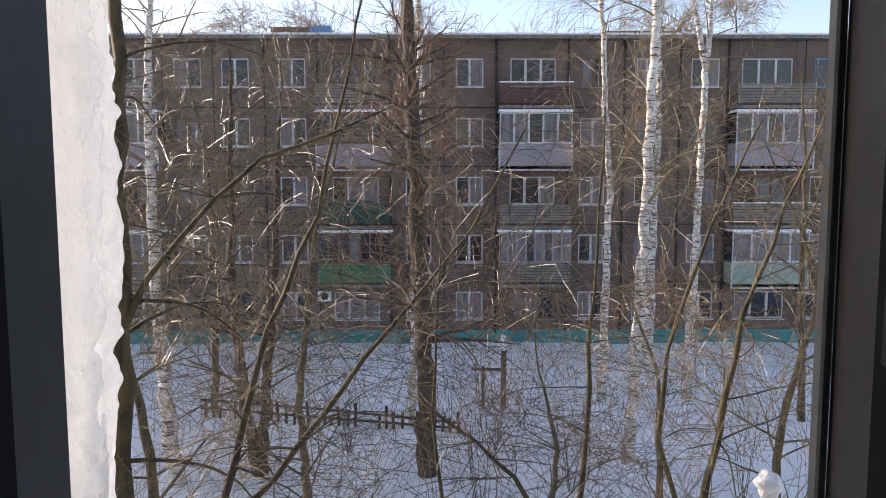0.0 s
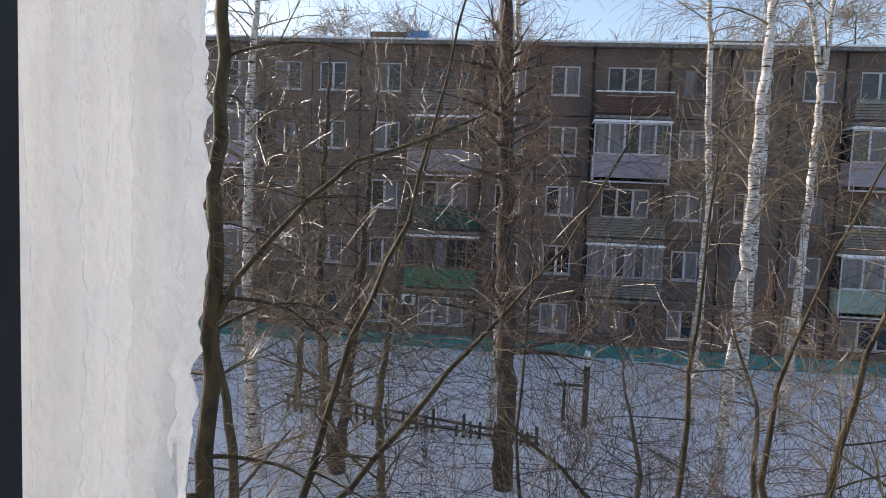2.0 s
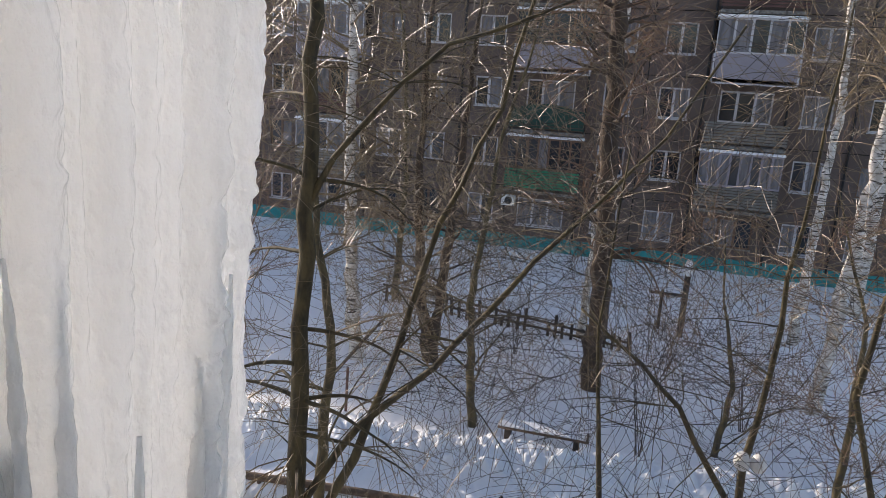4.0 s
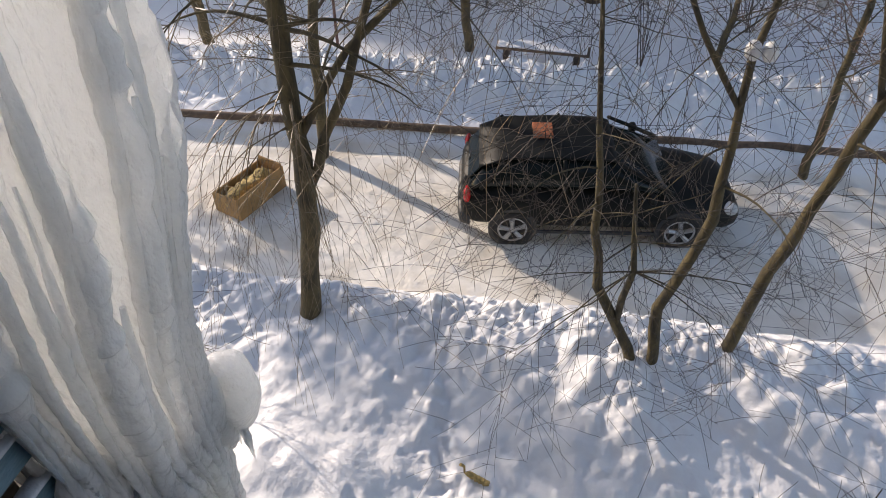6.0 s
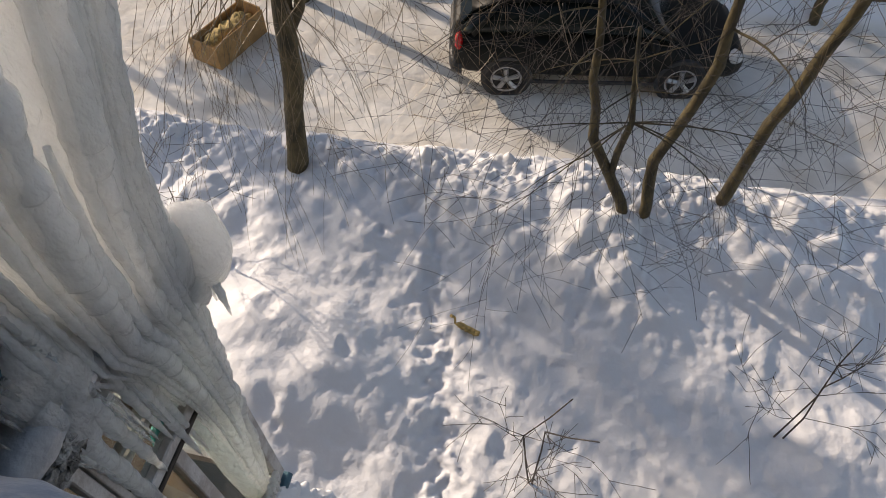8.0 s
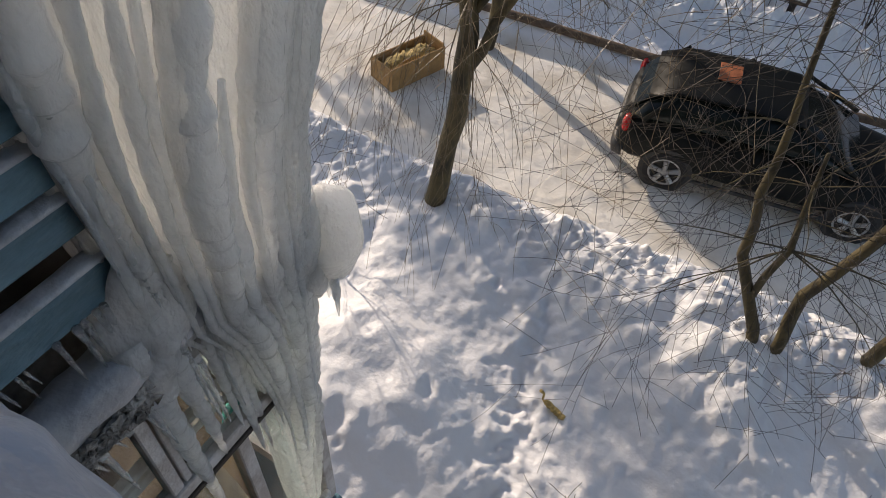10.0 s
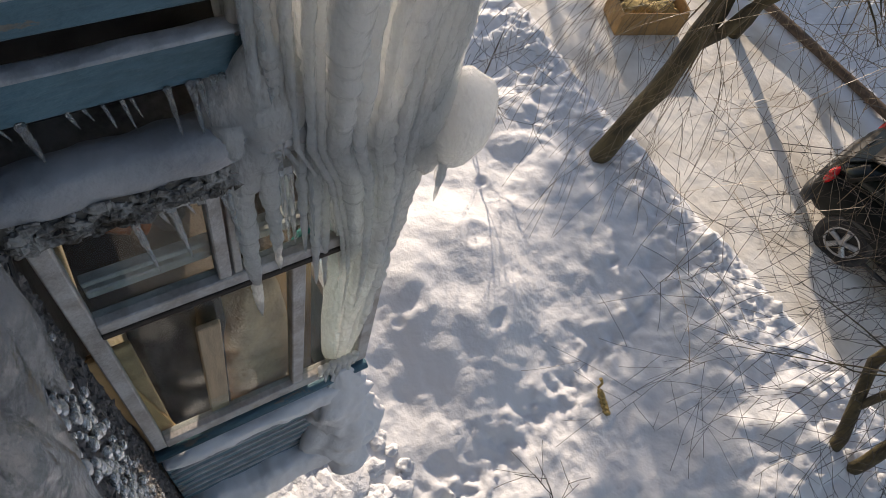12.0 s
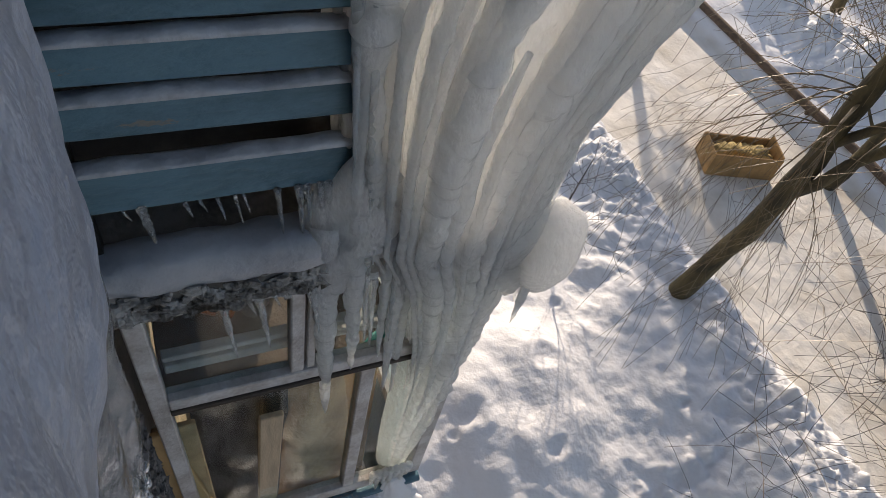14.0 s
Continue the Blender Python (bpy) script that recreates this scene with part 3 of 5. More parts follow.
upper = thing("balcony", (-2.4, 0.45, 5.65), "balcony with a railing of worn blue planks capped with snow", "balcony")
part("slab", bx(-4.2, BX + 0.02, 0.0, BD + 0.03, 5.66, 5.80, bev=0.012), CONCRETE, upper, "stained concrete slab")
part("post", bx(BX - 0.06, BX - 0.03, 0.015, 0.045, 5.8, 6.95), STEEL, upper)
part("post", bx(BX - 0.06, BX - 0.03, BI - 0.05, BI - 0.02, 5.8, 6.95), STEEL, upper)
for k in range(9):
    z0 = 6.04 + 0.103 * k
    h = 0.076 if k else 0.10
    z0 = z0 if k else 5.975
    plank = part("plank", plank_along_y(0.03, BI, z0, z0 + h, BX, k), BLUE_PAINT, upper)
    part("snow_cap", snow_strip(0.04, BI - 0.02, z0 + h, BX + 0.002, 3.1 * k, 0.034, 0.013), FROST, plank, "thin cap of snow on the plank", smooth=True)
    part("plank", bx(-4.2, -1.95, BD, BD + 0.025, z0, z0 + h, bev=0.004), BLUE_PAINT, upper)
part("handrail", bx(BX - 0.06, BX + 0.01, 0.0, BI, 6.95, 6.99, bev=0.006), BLUE_PAINT, upper)
# Added dark backing: stands in for the shade in the plank gaps.
part("gap_shade", bx(BX - 0.17, BX - 0.16, 0.0, BI - 0.02, 5.8, 6.9), CLOTH_DARK, upper, "dark backing that stands for the shade between the planks")
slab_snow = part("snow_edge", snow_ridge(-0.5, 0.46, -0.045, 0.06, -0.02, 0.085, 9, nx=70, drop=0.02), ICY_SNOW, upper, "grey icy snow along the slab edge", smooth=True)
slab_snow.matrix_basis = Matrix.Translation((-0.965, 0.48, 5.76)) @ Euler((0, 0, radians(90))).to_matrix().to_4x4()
for k, (yy, ln, r) in enumerate(((0.13, 0.10, 0.010), (0.20, 0.04, 0.004), (0.225, 0.03, 0.003), (0.255, 0.06, 0.004), (0.285, 0.08, 0.004), (0.30, 0.05, 0.003), (0.36, 0.13, 0.007), (0.40, 0.16, 0.008), (0.415, 0.13, 0.007), (0.44, 0.10, 0.008), (0.455, 0.17, 0.009), (0.10, 0.025, 0.003))):
    part("icicle", icicle(Mb(), BX + 0.008, yy, 5.985, ln, r, 700 + k, 8, lean=(0, 0.01), steps=20), ICY_CLEAR, upper, smooth=True)


def ragged_crust():
    """Crumbled, mossy concrete along the slab's lower edge."""
    rnd = random.Random(52)
    mb = Mb()
    for k in range(330):
        y = rnd.uniform(0.02, 0.46)
        z = 5.675 + abs(rnd.gauss(0, 0.030)) + 0.02 * (y > 0.2) * noise.noise((y * 14, 1, 2))
        r = rnd.uniform(0.006, 0.017)
        mb.blob((BX + 0.022 + rnd.uniform(-0.004, 0.008), y, z), (r * 0.7, r * rnd.uniform(0.7, 1.5), r), 5, 0.45, k)
    return mb


tagged(part("crumbled_edge", ragged_crust(), CRUST, upper, "dark crumbling concrete edge with frost on it"), kind="stuff")

lower = thing("glazed_balcony", (-2.4, 0.45, 2.95), "glazed balcony with white wooden frames over blue slats", "balcony")
part("slab", bx(-4.2, BX + 0.02, 0.0, BD + 0.03, 2.95, 3.09, bev=0.012), CONCRETE, lower, "stained concrete slab")
FR = [(0.03, 0.075, 4.10, 5.66), (BD - 0.05, BD, 4.10, 5.66)]
for y0, y1, z0, z1 in FR:
    part("post", bx(BX - 0.045, BX + 0.004, y0, y1, z0, z1, bev=0.004), WHITE_WOOD, lower)
for z0, z1 in ((4.10, 4.175), (5.195, 5.245), (5.63, 5.665)):
    part("rail", bx(BX - 0.04, BX + 0.008, 0.075, BD - 0.05, z0, z1, bev=0.004), WHITE_WOOD, lower)
part("rail", bx(BX - 0.04, BX + 0.012, 0.075, BD - 0.05, 5.17, 5.194, bev=0.003), DARK_WOOD, lower, "dark weathered ledge")
part("mullion", bx(BX - 0.04, BX + 0.004, 0.385, 0.42, 5.245, 5.63, bev=0.004), WHITE_WOOD, lower)
part("mullion", bx(BX - 0.036, BX + 0.000, 0.428, 0.45, 5.245, 5.63, bev=0.003), WHITE_WOOD, lower)
part("mullion", bx(BX - 0.04, BX + 0.006, 0.585, 0.63, 4.175, 5.17, bev=0.004), WHITE_WOOD, lower)
for y0, y1, z0, z1 in ((0.075, 0.385, 5.245, 5.63), (0.45, BD - 0.05, 5.245, 5.63), (0.075, 0.585, 4.175, 5.17), (0.63, BD - 0.05, 4.175, 5.17)):
    p = part("pane", bx(BX - 0.022, BX - 0.018, y0, y1, z0, z1), GLASS, lower)
    p.visible_shadow = False
part("sash", bx(BX - 0.10, BX - 0.07, 0.08, BD - 0.06, 5.25, 5.285, bev=0.004).box(BX - 0.10, BX - 0.07, 0.08, BD - 0.06, 5.31, 5.33, bev=0.003), WHITE_WOOD, lower, "inner white sash bars")
for x in (-1.9, -2.9, -4.2):
    part("front_post", bx(x, x + 0.05, BD - 0.05, BD, 4.1, 5.66), WHITE_WOOD, lower)
part("front_rail", bx(-4.15, BX - 0.05, BD - 0.045, BD - 0.005, 4.1, 4.18).box(-4.15, BX - 0.05, BD - 0.045, BD - 0.005, 5.2, 5.25).box(-4.15, BX - 0.05, BD - 0.045, BD - 0.005, 5.6, 5.66), WHITE_WOOD, lower)
p = part("pane", bx(-4.15, BX - 0.05, BD - 0.026, BD - 0.022, 4.18, 5.6), GLASS, lower)
p.visible_shadow = False
part("back_lining", bx(-4.25, -4.2, 0.0, BD, 3.09, 5.66).box(-4.2, BX - 0.2, 0.003, 0.03, 3.09, 5.66), BACK, lower, "brown boarded back wall")
part("blue_pipe", Mb().tube([(BX + 0.01, 0.02, 4.055), (BX + 0.01, BD, 4.055)], [0.024, 0.024], 12), BLUE_PAINT, lower, "blue painted pipe rail", smooth=True)
for k in range(9):
    z0 = 3.20 + 0.092 * k
    plank = part("slat", plank_along_y(0.02, BD, z0, z0 + 0.055, BX + 0.01, k + 20), BLUE_PAINT, lower)
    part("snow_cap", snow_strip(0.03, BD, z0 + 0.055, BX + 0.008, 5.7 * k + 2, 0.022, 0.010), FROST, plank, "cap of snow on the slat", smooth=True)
part("front_panel", bx(-4.2, BX - 0.02, BD - 0.03, BD, 3.09, 4.1), BLUE_PAINT, lower)
part("drift", snow_ridge(-0.47, 0.42, -0.07, 0.075, -0.075, 0.06, 31, nx=110, ns=30), SNOW_FINE, lower, "bank of snow lying on the top slat", smooth=True).matrix_basis = Matrix.Translation((-0.955, 0.5, 3.955)) @ Euler((0, 0, radians(90))).to_matrix().to_4x4()
part("drift", snow_ridge(-0.5, 0.5, -0.12, 0.09, -0.15, 0.13, 57, nx=110, ns=30), SNOW_FINE, lower, "bank of snow along the slab edge", smooth=True).matrix_basis = Matrix.Translation((-0.945, 0.53, 3.08)) @ Euler((0, 0, radians(90))).to_matrix().to_4x4()
def corner_drift(sides=44, rows=110):
    """Snow frozen over the outer corner, wider and heavier downwards."""
    rings = []
    for i in range(rows):
        u = i / (rows - 1)
        z = 4.14 - 1.5 * u
        fat = min(1, 0.25 + u * 3.2) * min(1, (1 - u) * 5 + 0.05) ** 0.6
        rx, ry = (0.06 + 0.09 * u) * fat, (0.14 + 0.07 * u) * fat
        ring = []
        for k in range(sides):
            a = 2 * math.pi * k / sides
            c, q = math.cos(a), math.sin(a)
            m = 1 + 0.5 * noise.noise((c * 0.9, q * 0.9, z * 2.6)) + 0.25 * noise.noise((c * 2.5, q * 2.5, z * 8)) + 0.08 * noise.noise((c * 6, q * 6, z * 21))
            ring.append((-0.935 + 0.05 * u + rx * m * c, 0.79 + 0.12 * u + ry * m * q, z))
        rings.append(ring)
    return Mb().rings(rings)


part("corner_drift", corner_drift(), SNOW_FINE, lower, "snow and ice frozen over the outer corner", smooth=True)
for k in range(7):
    part("icicle", icicle(Mb(), BX + 0.02, 0.70 + 0.025 * k, 4.26, (0.12, 0.19, 0.15, 0.24, 0.12, 0.2, 0.1)[k], 0.016, 860 + k, 9), ICE, lower, smooth=True)

# what is kept on the glazed balcony
def leaning_board(name, label, y, z1, w, material, lean, tilt, x=-1.03, t=0.02):
    ob = part(name, bx(-t, 0, -w / 2, w / 2, 0, z1 - 3.1, bev=0.004), material)
    ob.matrix_basis = Matrix.Translation((x, y, 3.1)) @ Euler((tilt, lean, 0)).to_matrix().to_4x4()
    return tagged(ob, label, "board", group="boards kept on the balcony")


leaning_board("board", "tan chipboard sheet leaning inside the glazing", 0.18, 5.0, 0.10, BOARD, 0.03, 0.10)
leaning_board("board", "pale planed board leaning inside the glazing", 0.27, 5.02, 0.07, PINE, 0.05, -0.03)
leaning_board("board", "tan chipboard sheet standing beside the sacks", 0.77, 5.1, 0.20, BOARD, 0.0, 0.02, x=-1.35)
leaning_board("board", "narrow yellow batten standing by the window", 0.13, 5.6, 0.035, YELLOW, -0.03, 0.12, x=-1.1)
leaning_board("board", "brown board leaning at the back", 0.06, 4.95, 0.12, SACK, 0.03, 0.0, x=-1.06)
sack = Mb().blob((-1.11, 0.50, 4.05), (0.10, 0.14, 1.02), 26, 0.10, 6)
tagged(part("paper_sack", sack, SACK, smooth=True), "tall brown paper sack standing inside the glazing", "sack")
sack = Mb().blob((-1.16, 0.38, 4.0), (0.09, 0.07, 0.98), 14, 0.12, 16)
tagged(part("dark_bundle", sack, CLOTH_DARK, smooth=True), "dark cloth bundle leaning inside the glazing", "bundle")
tagged(part("wall_shelf", bx(-1.7, -1.05, 0.05, BD - 0.08, 5.05, 5.075, bev=0.003), OLD_WOOD), "brown wooden shelf inside the glazed balcony", "shelf")
basket = thing("bucket", (-1.35, 0.2, 5.075), "orange plastic bucket lying on the balcony shelf", "bucket")
part("bowl", Mb().tube([(-1.28, 0.16, 5.13), (-1.35, 0.2, 5.17), (-1.45, 0.24, 5.22)], [0.075, 0.085, 0.095], 14), ORANGE, basket, smooth=True)
part("handle", Mb().tube([(-1.18, 0.26, 5.22), (-1.26, 0.3, 5.19), (-1.32, 0.27, 5.12)], [0.014, 0.016, 0.014], 8), ORANGE, basket, "orange handle", smooth=True)
tagged(part("black_bag", Mb().blob((-1.3, 0.34, 5.13), (0.08, 0.055, 0.055), 12, 0.15, 5), CLOTH_DARK, smooth=True), "small black bag on the balcony shelf", "bag")
bottle = thing("water_bottle", (-1.35, 0.36, 5.15), "large clear bottle with a blue cap", "bottle")
part("body", Mb().tube([(-1.36, 0.37, 5.08), (-1.36, 0.37, 5.12), (-1.36, 0.37, 5.4), (-1.36, 0.37, 5.47)], [0.06, 0.07, 0.07, 0.03], 14), CLEAR_ICE, bottle, smooth=True)
part("cap", Mb().tube([(-1.36, 0.37, 5.47), (-1.36, 0.37, 5.5)], [0.026, 0.026], 12), FRAME_BLUE, bottle, "blue cap")
coil = Mb()
for k in range(3):
    coil.tube([(-1.03 + 0.012 * math.sin(a * 3 + k), 0.66 + (0.052 + 0.01 * k) * math.cos(a), 5.14 + 0.04 * math.sin(a + 0.3 * k)) for a in [2 * math.pi * i / 20 for i in range(21)]], [0.009] * 21, 6)
tagged(part("washing_line", coil, TEAL, smooth=True), "coil of teal washing line hanging behind the mullion", "rope")
tagged(part("yellow_clip", Mb().blob((-1.02, 0.79, 5.12), (0.022, 0.03, 0.03), 10, 0.3, 2), YELLOW, smooth=True), "small yellow plastic thing on the rail", "clip")
tagged(part("wall_clock", Mb().tube([(-1.25, 0.56, 5.42), (-1.262, 0.56, 5.42)], [0.105, 0.105], 20), BOARD), "round tan wooden disc hanging behind the small pane", "plaque")

# ---- the frozen cascade ----
BULGE = (-0.900, 1.037, 5.693)
cascade = thing("ice_column", (-1.05, 0.8, 4.1), "massive cloudy white ice column grown of fused icicles", "ice")


def ice_out(z):
    """How far out the cascade reaches at a height."""
    return float(np.interp(z, (4.1, 4.4, 4.85, 5.7, 6.1, 6.3, 6.6, 7.6, 10), (0.86, 0.89, 0.93, 0.95, 0.97, 1.04, 1.20, 1.40, 1.47)))


def ice_in(z):
    """How near the wall it begins at a height."""
    return float(np.interp(z, (4.1, 4.5, 5.0, 5.3, 5.6, 5.75, 6.3, 10), (0.74, 0.71, 0.69, 0.65, 0.58, 0.51, 0.455, 0.45)))


def ice_half(z):
    """Half the thickness of the cascade at a height."""
    return float(np.interp(z, (4.1, 4.4, 5.0, 5.8, 6.4, 10), (0.05, 0.075, 0.10, 0.14, 0.17, 0.20)))


def ice_skin(z, a, grow_by=0.0):
    """A point on the cascade's outline, at height z and angle a about its middle."""
    y0, y1 = ice_in(z), ice_out(z)
    c, q = math.cos(a), math.sin(a)
    ex = math.copysign(abs(c) ** 0.8, c) * (ice_half(z) + grow_by)
    ey = math.copysign(abs(q) ** 0.8, q) * ((y1 - y0) / 2 + grow_by)
    cx = BX - 0.06 - 0.10 * max(0.0, z - 6.3) / 3.7
    return cx + ex + 0.12 * ey * float(np.interp(z, (6.25, 6.8), (1, 0))), (y0 + y1) / 2 + ey


def wave(v, seed):
    """Smooth noise along a line, from -1 to 1."""
    return 2 * vnoise(v, np.full_like(v, 0.5), seed) - 1


def ice_mass(sides=620, rows=520, count=92):
    """Icicles frozen together: each a beaded rib that wanders down the skin and tapers out."""
    rnd = random.Random(21)
    zs = np.linspace(9.0, 4.16, rows)
    ribs = []
    for k in range(count):
        at = (k + rnd.uniform(-0.4, 0.4)) / count
        side = math.sin(2 * math.pi * at)
        top = rnd.choice((9.6, 9.6, 9.0, 7.9, 7.2, 6.7))
        tip = rnd.uniform(5.4, 6.1) if side < -0.75 else rnd.uniform(4.7, 5.6) if side < -0.2 else rnd.uniform(3.9, 5.3)
        w = rnd.choice((0.016, 0.020, 0.026, 0.032, 0.040, 0.052))
        o = rnd.random() * 90
        u = np.clip((top - zs) / (top - tip), 0, 1)
        width = w * (1 - 0.5 * u) * np.clip(0.3 + u * 5, 0, 1) * np.clip((zs - tip) / 0.35, 0, 1) ** 0.5 * (top >= zs)
        width = width * (1 + 0.16 * wave(zs * 46 + o, 500 + k) + 0.18 * wave(zs * 19 + o, 700 + k) + 0.18 * wave(zs * 2.5 + o, 900 + k))
        ribs.append((at + 0.009 * wave(zs * 0.9 + o, 300 + k), np.maximum(width, 1e-4), rnd.uniform(0.9, 1.8)))
    ang = 2 * np.pi * np.arange(sides) / sides
    rings = []
    for i, z in enumerate(zs):
        ring = np.array([ice_skin(z, t) for t in ang])
        gap = np.roll(ring, -1, 0) - ring
        arc = np.hypot(gap[:, 0], gap[:, 1])
        along = np.concatenate(([0], np.cumsum(arc)[:-1]))
        around = arc.sum()
        tang = np.roll(ring, -3, 0) - np.roll(ring, 3, 0)
        tang /= np.maximum(1e-6, np.hypot(tang[:, 0], tang[:, 1]))[:, None]
        d = np.full(sides, 0.0)
        for at, width, deep in ribs:
            w = width[i]
            if w < 0.002:
                continue
            off = np.abs(along - (at[i] % 1) * around)
            off = np.minimum(off, around - off) / w
            d = np.maximum(d, np.where(off < 1, w * deep * np.sqrt(np.maximum(0, 1 - off * off)), 0))
        d = d - 0.042 + 0.010 * wave(along * 60 + 9 * wave(np.full(sides, z * 7.0), 3), 41) * wave(np.full(sides, z * 40.0), 43)
        d = d * min(1, 0.25 + (z - 4.1) * 1.2)
        rings.append(list(zip(ring[:, 0] + tang[:, 1] * d, ring[:, 1] - tang[:, 0] * d, [z] * sides)))
    return Mb().rings(rings)


crnd = random.Random(21)
part("ice_mass", ice_mass(), ICE, cascade, "milky mass of fused icicles", smooth=True)
for k in range(26):
    # strands that stand proud of the mass and end at uneven heights
    a = radians(-80 + 5.6 * k + crnd.uniform(-2, 2))
    z0, z1 = crnd.uniform(6.2, 7.4), crnd.uniform(4.7, 5.7)
    if math.sin(a) < -0.6:
        z1 = crnd.uniform(5.5, 6.0)
    r, o = crnd.uniform(0.010, 0.022), crnd.random() * 50
    n = 90
    pts = [(*ice_skin(z0 + (z1 - z0) * i / n, a + 0.03 * noise.noise((i * 0.05, o, 0)), 0.0), z0 + (z1 - z0) * i / n) for i in range(n + 1)]
    rad = [max(0.0015, r * min(1, 0.3 + i / 20) * (1 - i / n) ** 0.45 * (1 + 0.35 * noise.noise((i * 0.55, o, 3)) + 0.3 * noise.noise((i * 0.16, o, 5)))) for i in range(n + 1)]
    part("icicle", Mb().tube(pts, rad, 12), ICE, cascade, smooth=True)
part("lump", Mb().blob((BULGE[0] + 0.01, BULGE[1] - 0.05, BULGE[2] + 0.01), (0.08, 0.085, 0.15), 28, 0.05, 3).blob((BULGE[0] - 0.02, BULGE[1] - 0.13, BULGE[2] + 0.05), (0.06, 0.09, 0.14), 26, 0.08, 9).blob((BULGE[0] - 0.01, BULGE[1] - 0.11, BULGE[2] - 0.07), (0.05, 0.06, 0.12), 24, 0.12, 12), ICE, cascade, "smooth rounded lump of ice", smooth=True)
for k in range(6):
    part("icicle", icicle(Mb(), BULGE[0] + 0.02 * k - 0.05, BULGE[1] - 0.035 - 0.012 * k, BULGE[2] - 0.09, 0.09 + 0.04 * (k % 3), 0.012, 800 + k), ICE, cascade, smooth=True)
part("lump", Mb().blob((BX - 0.01, 0.55, 5.86), (0.05, 0.13, 0.20), 30, 0.12, 5).blob((BX + 0.0, 0.49, 5.74), (0.04, 0.06, 0.14), 24, 0.12, 8), ICE, cascade, "fused root of the hanging icicles", smooth=True)
# icicles that hang free before the glazing: y, top, tip, thickness, lean outwards
for k, (yy, z1, tip, r, dx) in enumerate(((0.455, 5.86, 4.92, 0.036, 0.0), (0.515, 5.90, 5.20, 0.030, 0.012), (0.560, 5.9, 5.30, 0.016, 0.005), (0.588, 6.0, 5.24, 0.020, 0.012), (0.625, 5.95, 5.02, 0.026, 0.012),
                                          (0.660, 5.9, 4.96, 0.022, 0.0), (0.535, 5.95, 5.36, 0.012, 0.024), (0.605, 5.9, 5.34, 0.011, 0.024), (0.480, 6.9, 5.62, 0.020, 0.026), (0.462, 6.6, 6.02, 0.013, 0.03), (0.525, 6.8, 5.72, 0.018, 0.03), (0.50, 6.4, 5.9, 0.012, 0.034))):
    part("icicle", icicle(Mb(), BX + dx, yy, z1, z1 - tip, r, 300 + k, 14, lean=(0, 0.035), steps=64), CLEAR_ICE if r < 0.017 else ICE, cascade, smooth=True)
# icicles under the slab edge
for k, (yy, ln, r) in enumerate(((0.235, 0.25, 0.010), (0.285, 0.08, 0.006), (0.312, 0.24, 0.010), (0.34, 0.07, 0.005), (0.43, 0.22, 0.010), (0.415, 0.12, 0.006))):
    part("icicle", icicle(Mb(), BX + 0.018, yy, 5.675, ln, r, 340 + k, 10, lean=(0, 0.02), steps=30), CLEAR_ICE, upper, smooth=True)


# ---- five-storey house across the yard ----
house = thing("apartment_building", (4, 37, 0), "five-storey brown panel apartment house with mixed balconies and snowy roof", "building")
HY, BASE, STOREY = 32.3, 0.45, 2.72


def seam_z(k):
    return BASE + STOREY * (k - 1)


# bays: left edge, right edge, window left, window right (or a balcony)
BAYS = [(-26.2, -23.6, -25.6, -24.3), (-23.6, -21.0, -22.9, -21.7), (-21.0, -18.6, -20.5, -19.2), (-18.6, -16.2, -18.0, -16.8), (-16.2, -12.8, 'b', 0),
        (-12.8, -10.45, -12.3, -11.0), (-10.45, -8.1, -10.1, -8.8), (-8.1, -5.65, -7.46, -6.19), (-5.65, -2.3, 'b', 1), (-2.3, 0.2, -1.6, -0.4), (0.2, 2.65, 0.75, 2.03),
        (2.65, 5.95, 'b', 2), (5.95, 8.57, 6.54, 7.74), (8.57, 11.16, 9.12, 10.1), (11.16, 13.4, 11.67, 13.0), (13.4, 16.95, 'b', 3), (16.95, 19.4, 17.4, 18.75),
        (19.4, 22.0, 20.0, 21.3), (22.0, 25.3, 'b', 0), (25.3, 27.8, 25.9, 27.2), (27.8, 30.4, 28.4, 29.7), (30.4, 33.0, 31.0, 32.2)]
# X0 runs past the bays: plain unseen stretch added to shade the yard.
X0, X1 = -85.0, BAYS[-1][1]
TOP = seam_z(6) + 0.35
part("wall", bx(X0, X1, HY + 0.35, HY + 11.5, 0, TOP).box(X0, X1, HY + 0.13, HY + 0.36, 0, TOP), SEAM, house, "dark joints and rooms behind the panels")
part("wall_panel", bx(X0, BAYS[0][0], HY, HY + 0.13, 0.5, TOP), FACADE, house)
part("plinth", bx(X0, X1, HY - 0.03, HY + 0.13, -0.2, BASE + 0.42), PLINTH, house, "teal painted plinth")
part("roof", bx(X0 - 0.3, X1 + 0.3, HY - 0.35, HY + 12, TOP, TOP + 0.16), CONCRETE, house, "flat roof with an overhanging eave")
part("roof_snow", bx(X0 - 0.2, X1 + 0.2, HY - 0.3, HY + 11.8, TOP + 0.16, TOP + 0.27, bev=0.05), SNOW, house, "snow on the flat roof")
for x, w, h, material in ((7.9, 1.7, 0.12, OLD_WOOD), (9.7, 1.5, 0.12, OLD_WOOD), (-8.0, 1.8, 0.3, OLD_WOOD), (-6.2, 1.0, 0.35, FRAME_BLUE)):
    part("roof_box", bx(x, x + w, HY + 1.2, HY + 2.4, TOP + 0.27, TOP + 0.55 + h), material, house, "low box on the roof")
hrnd = random.Random(12)


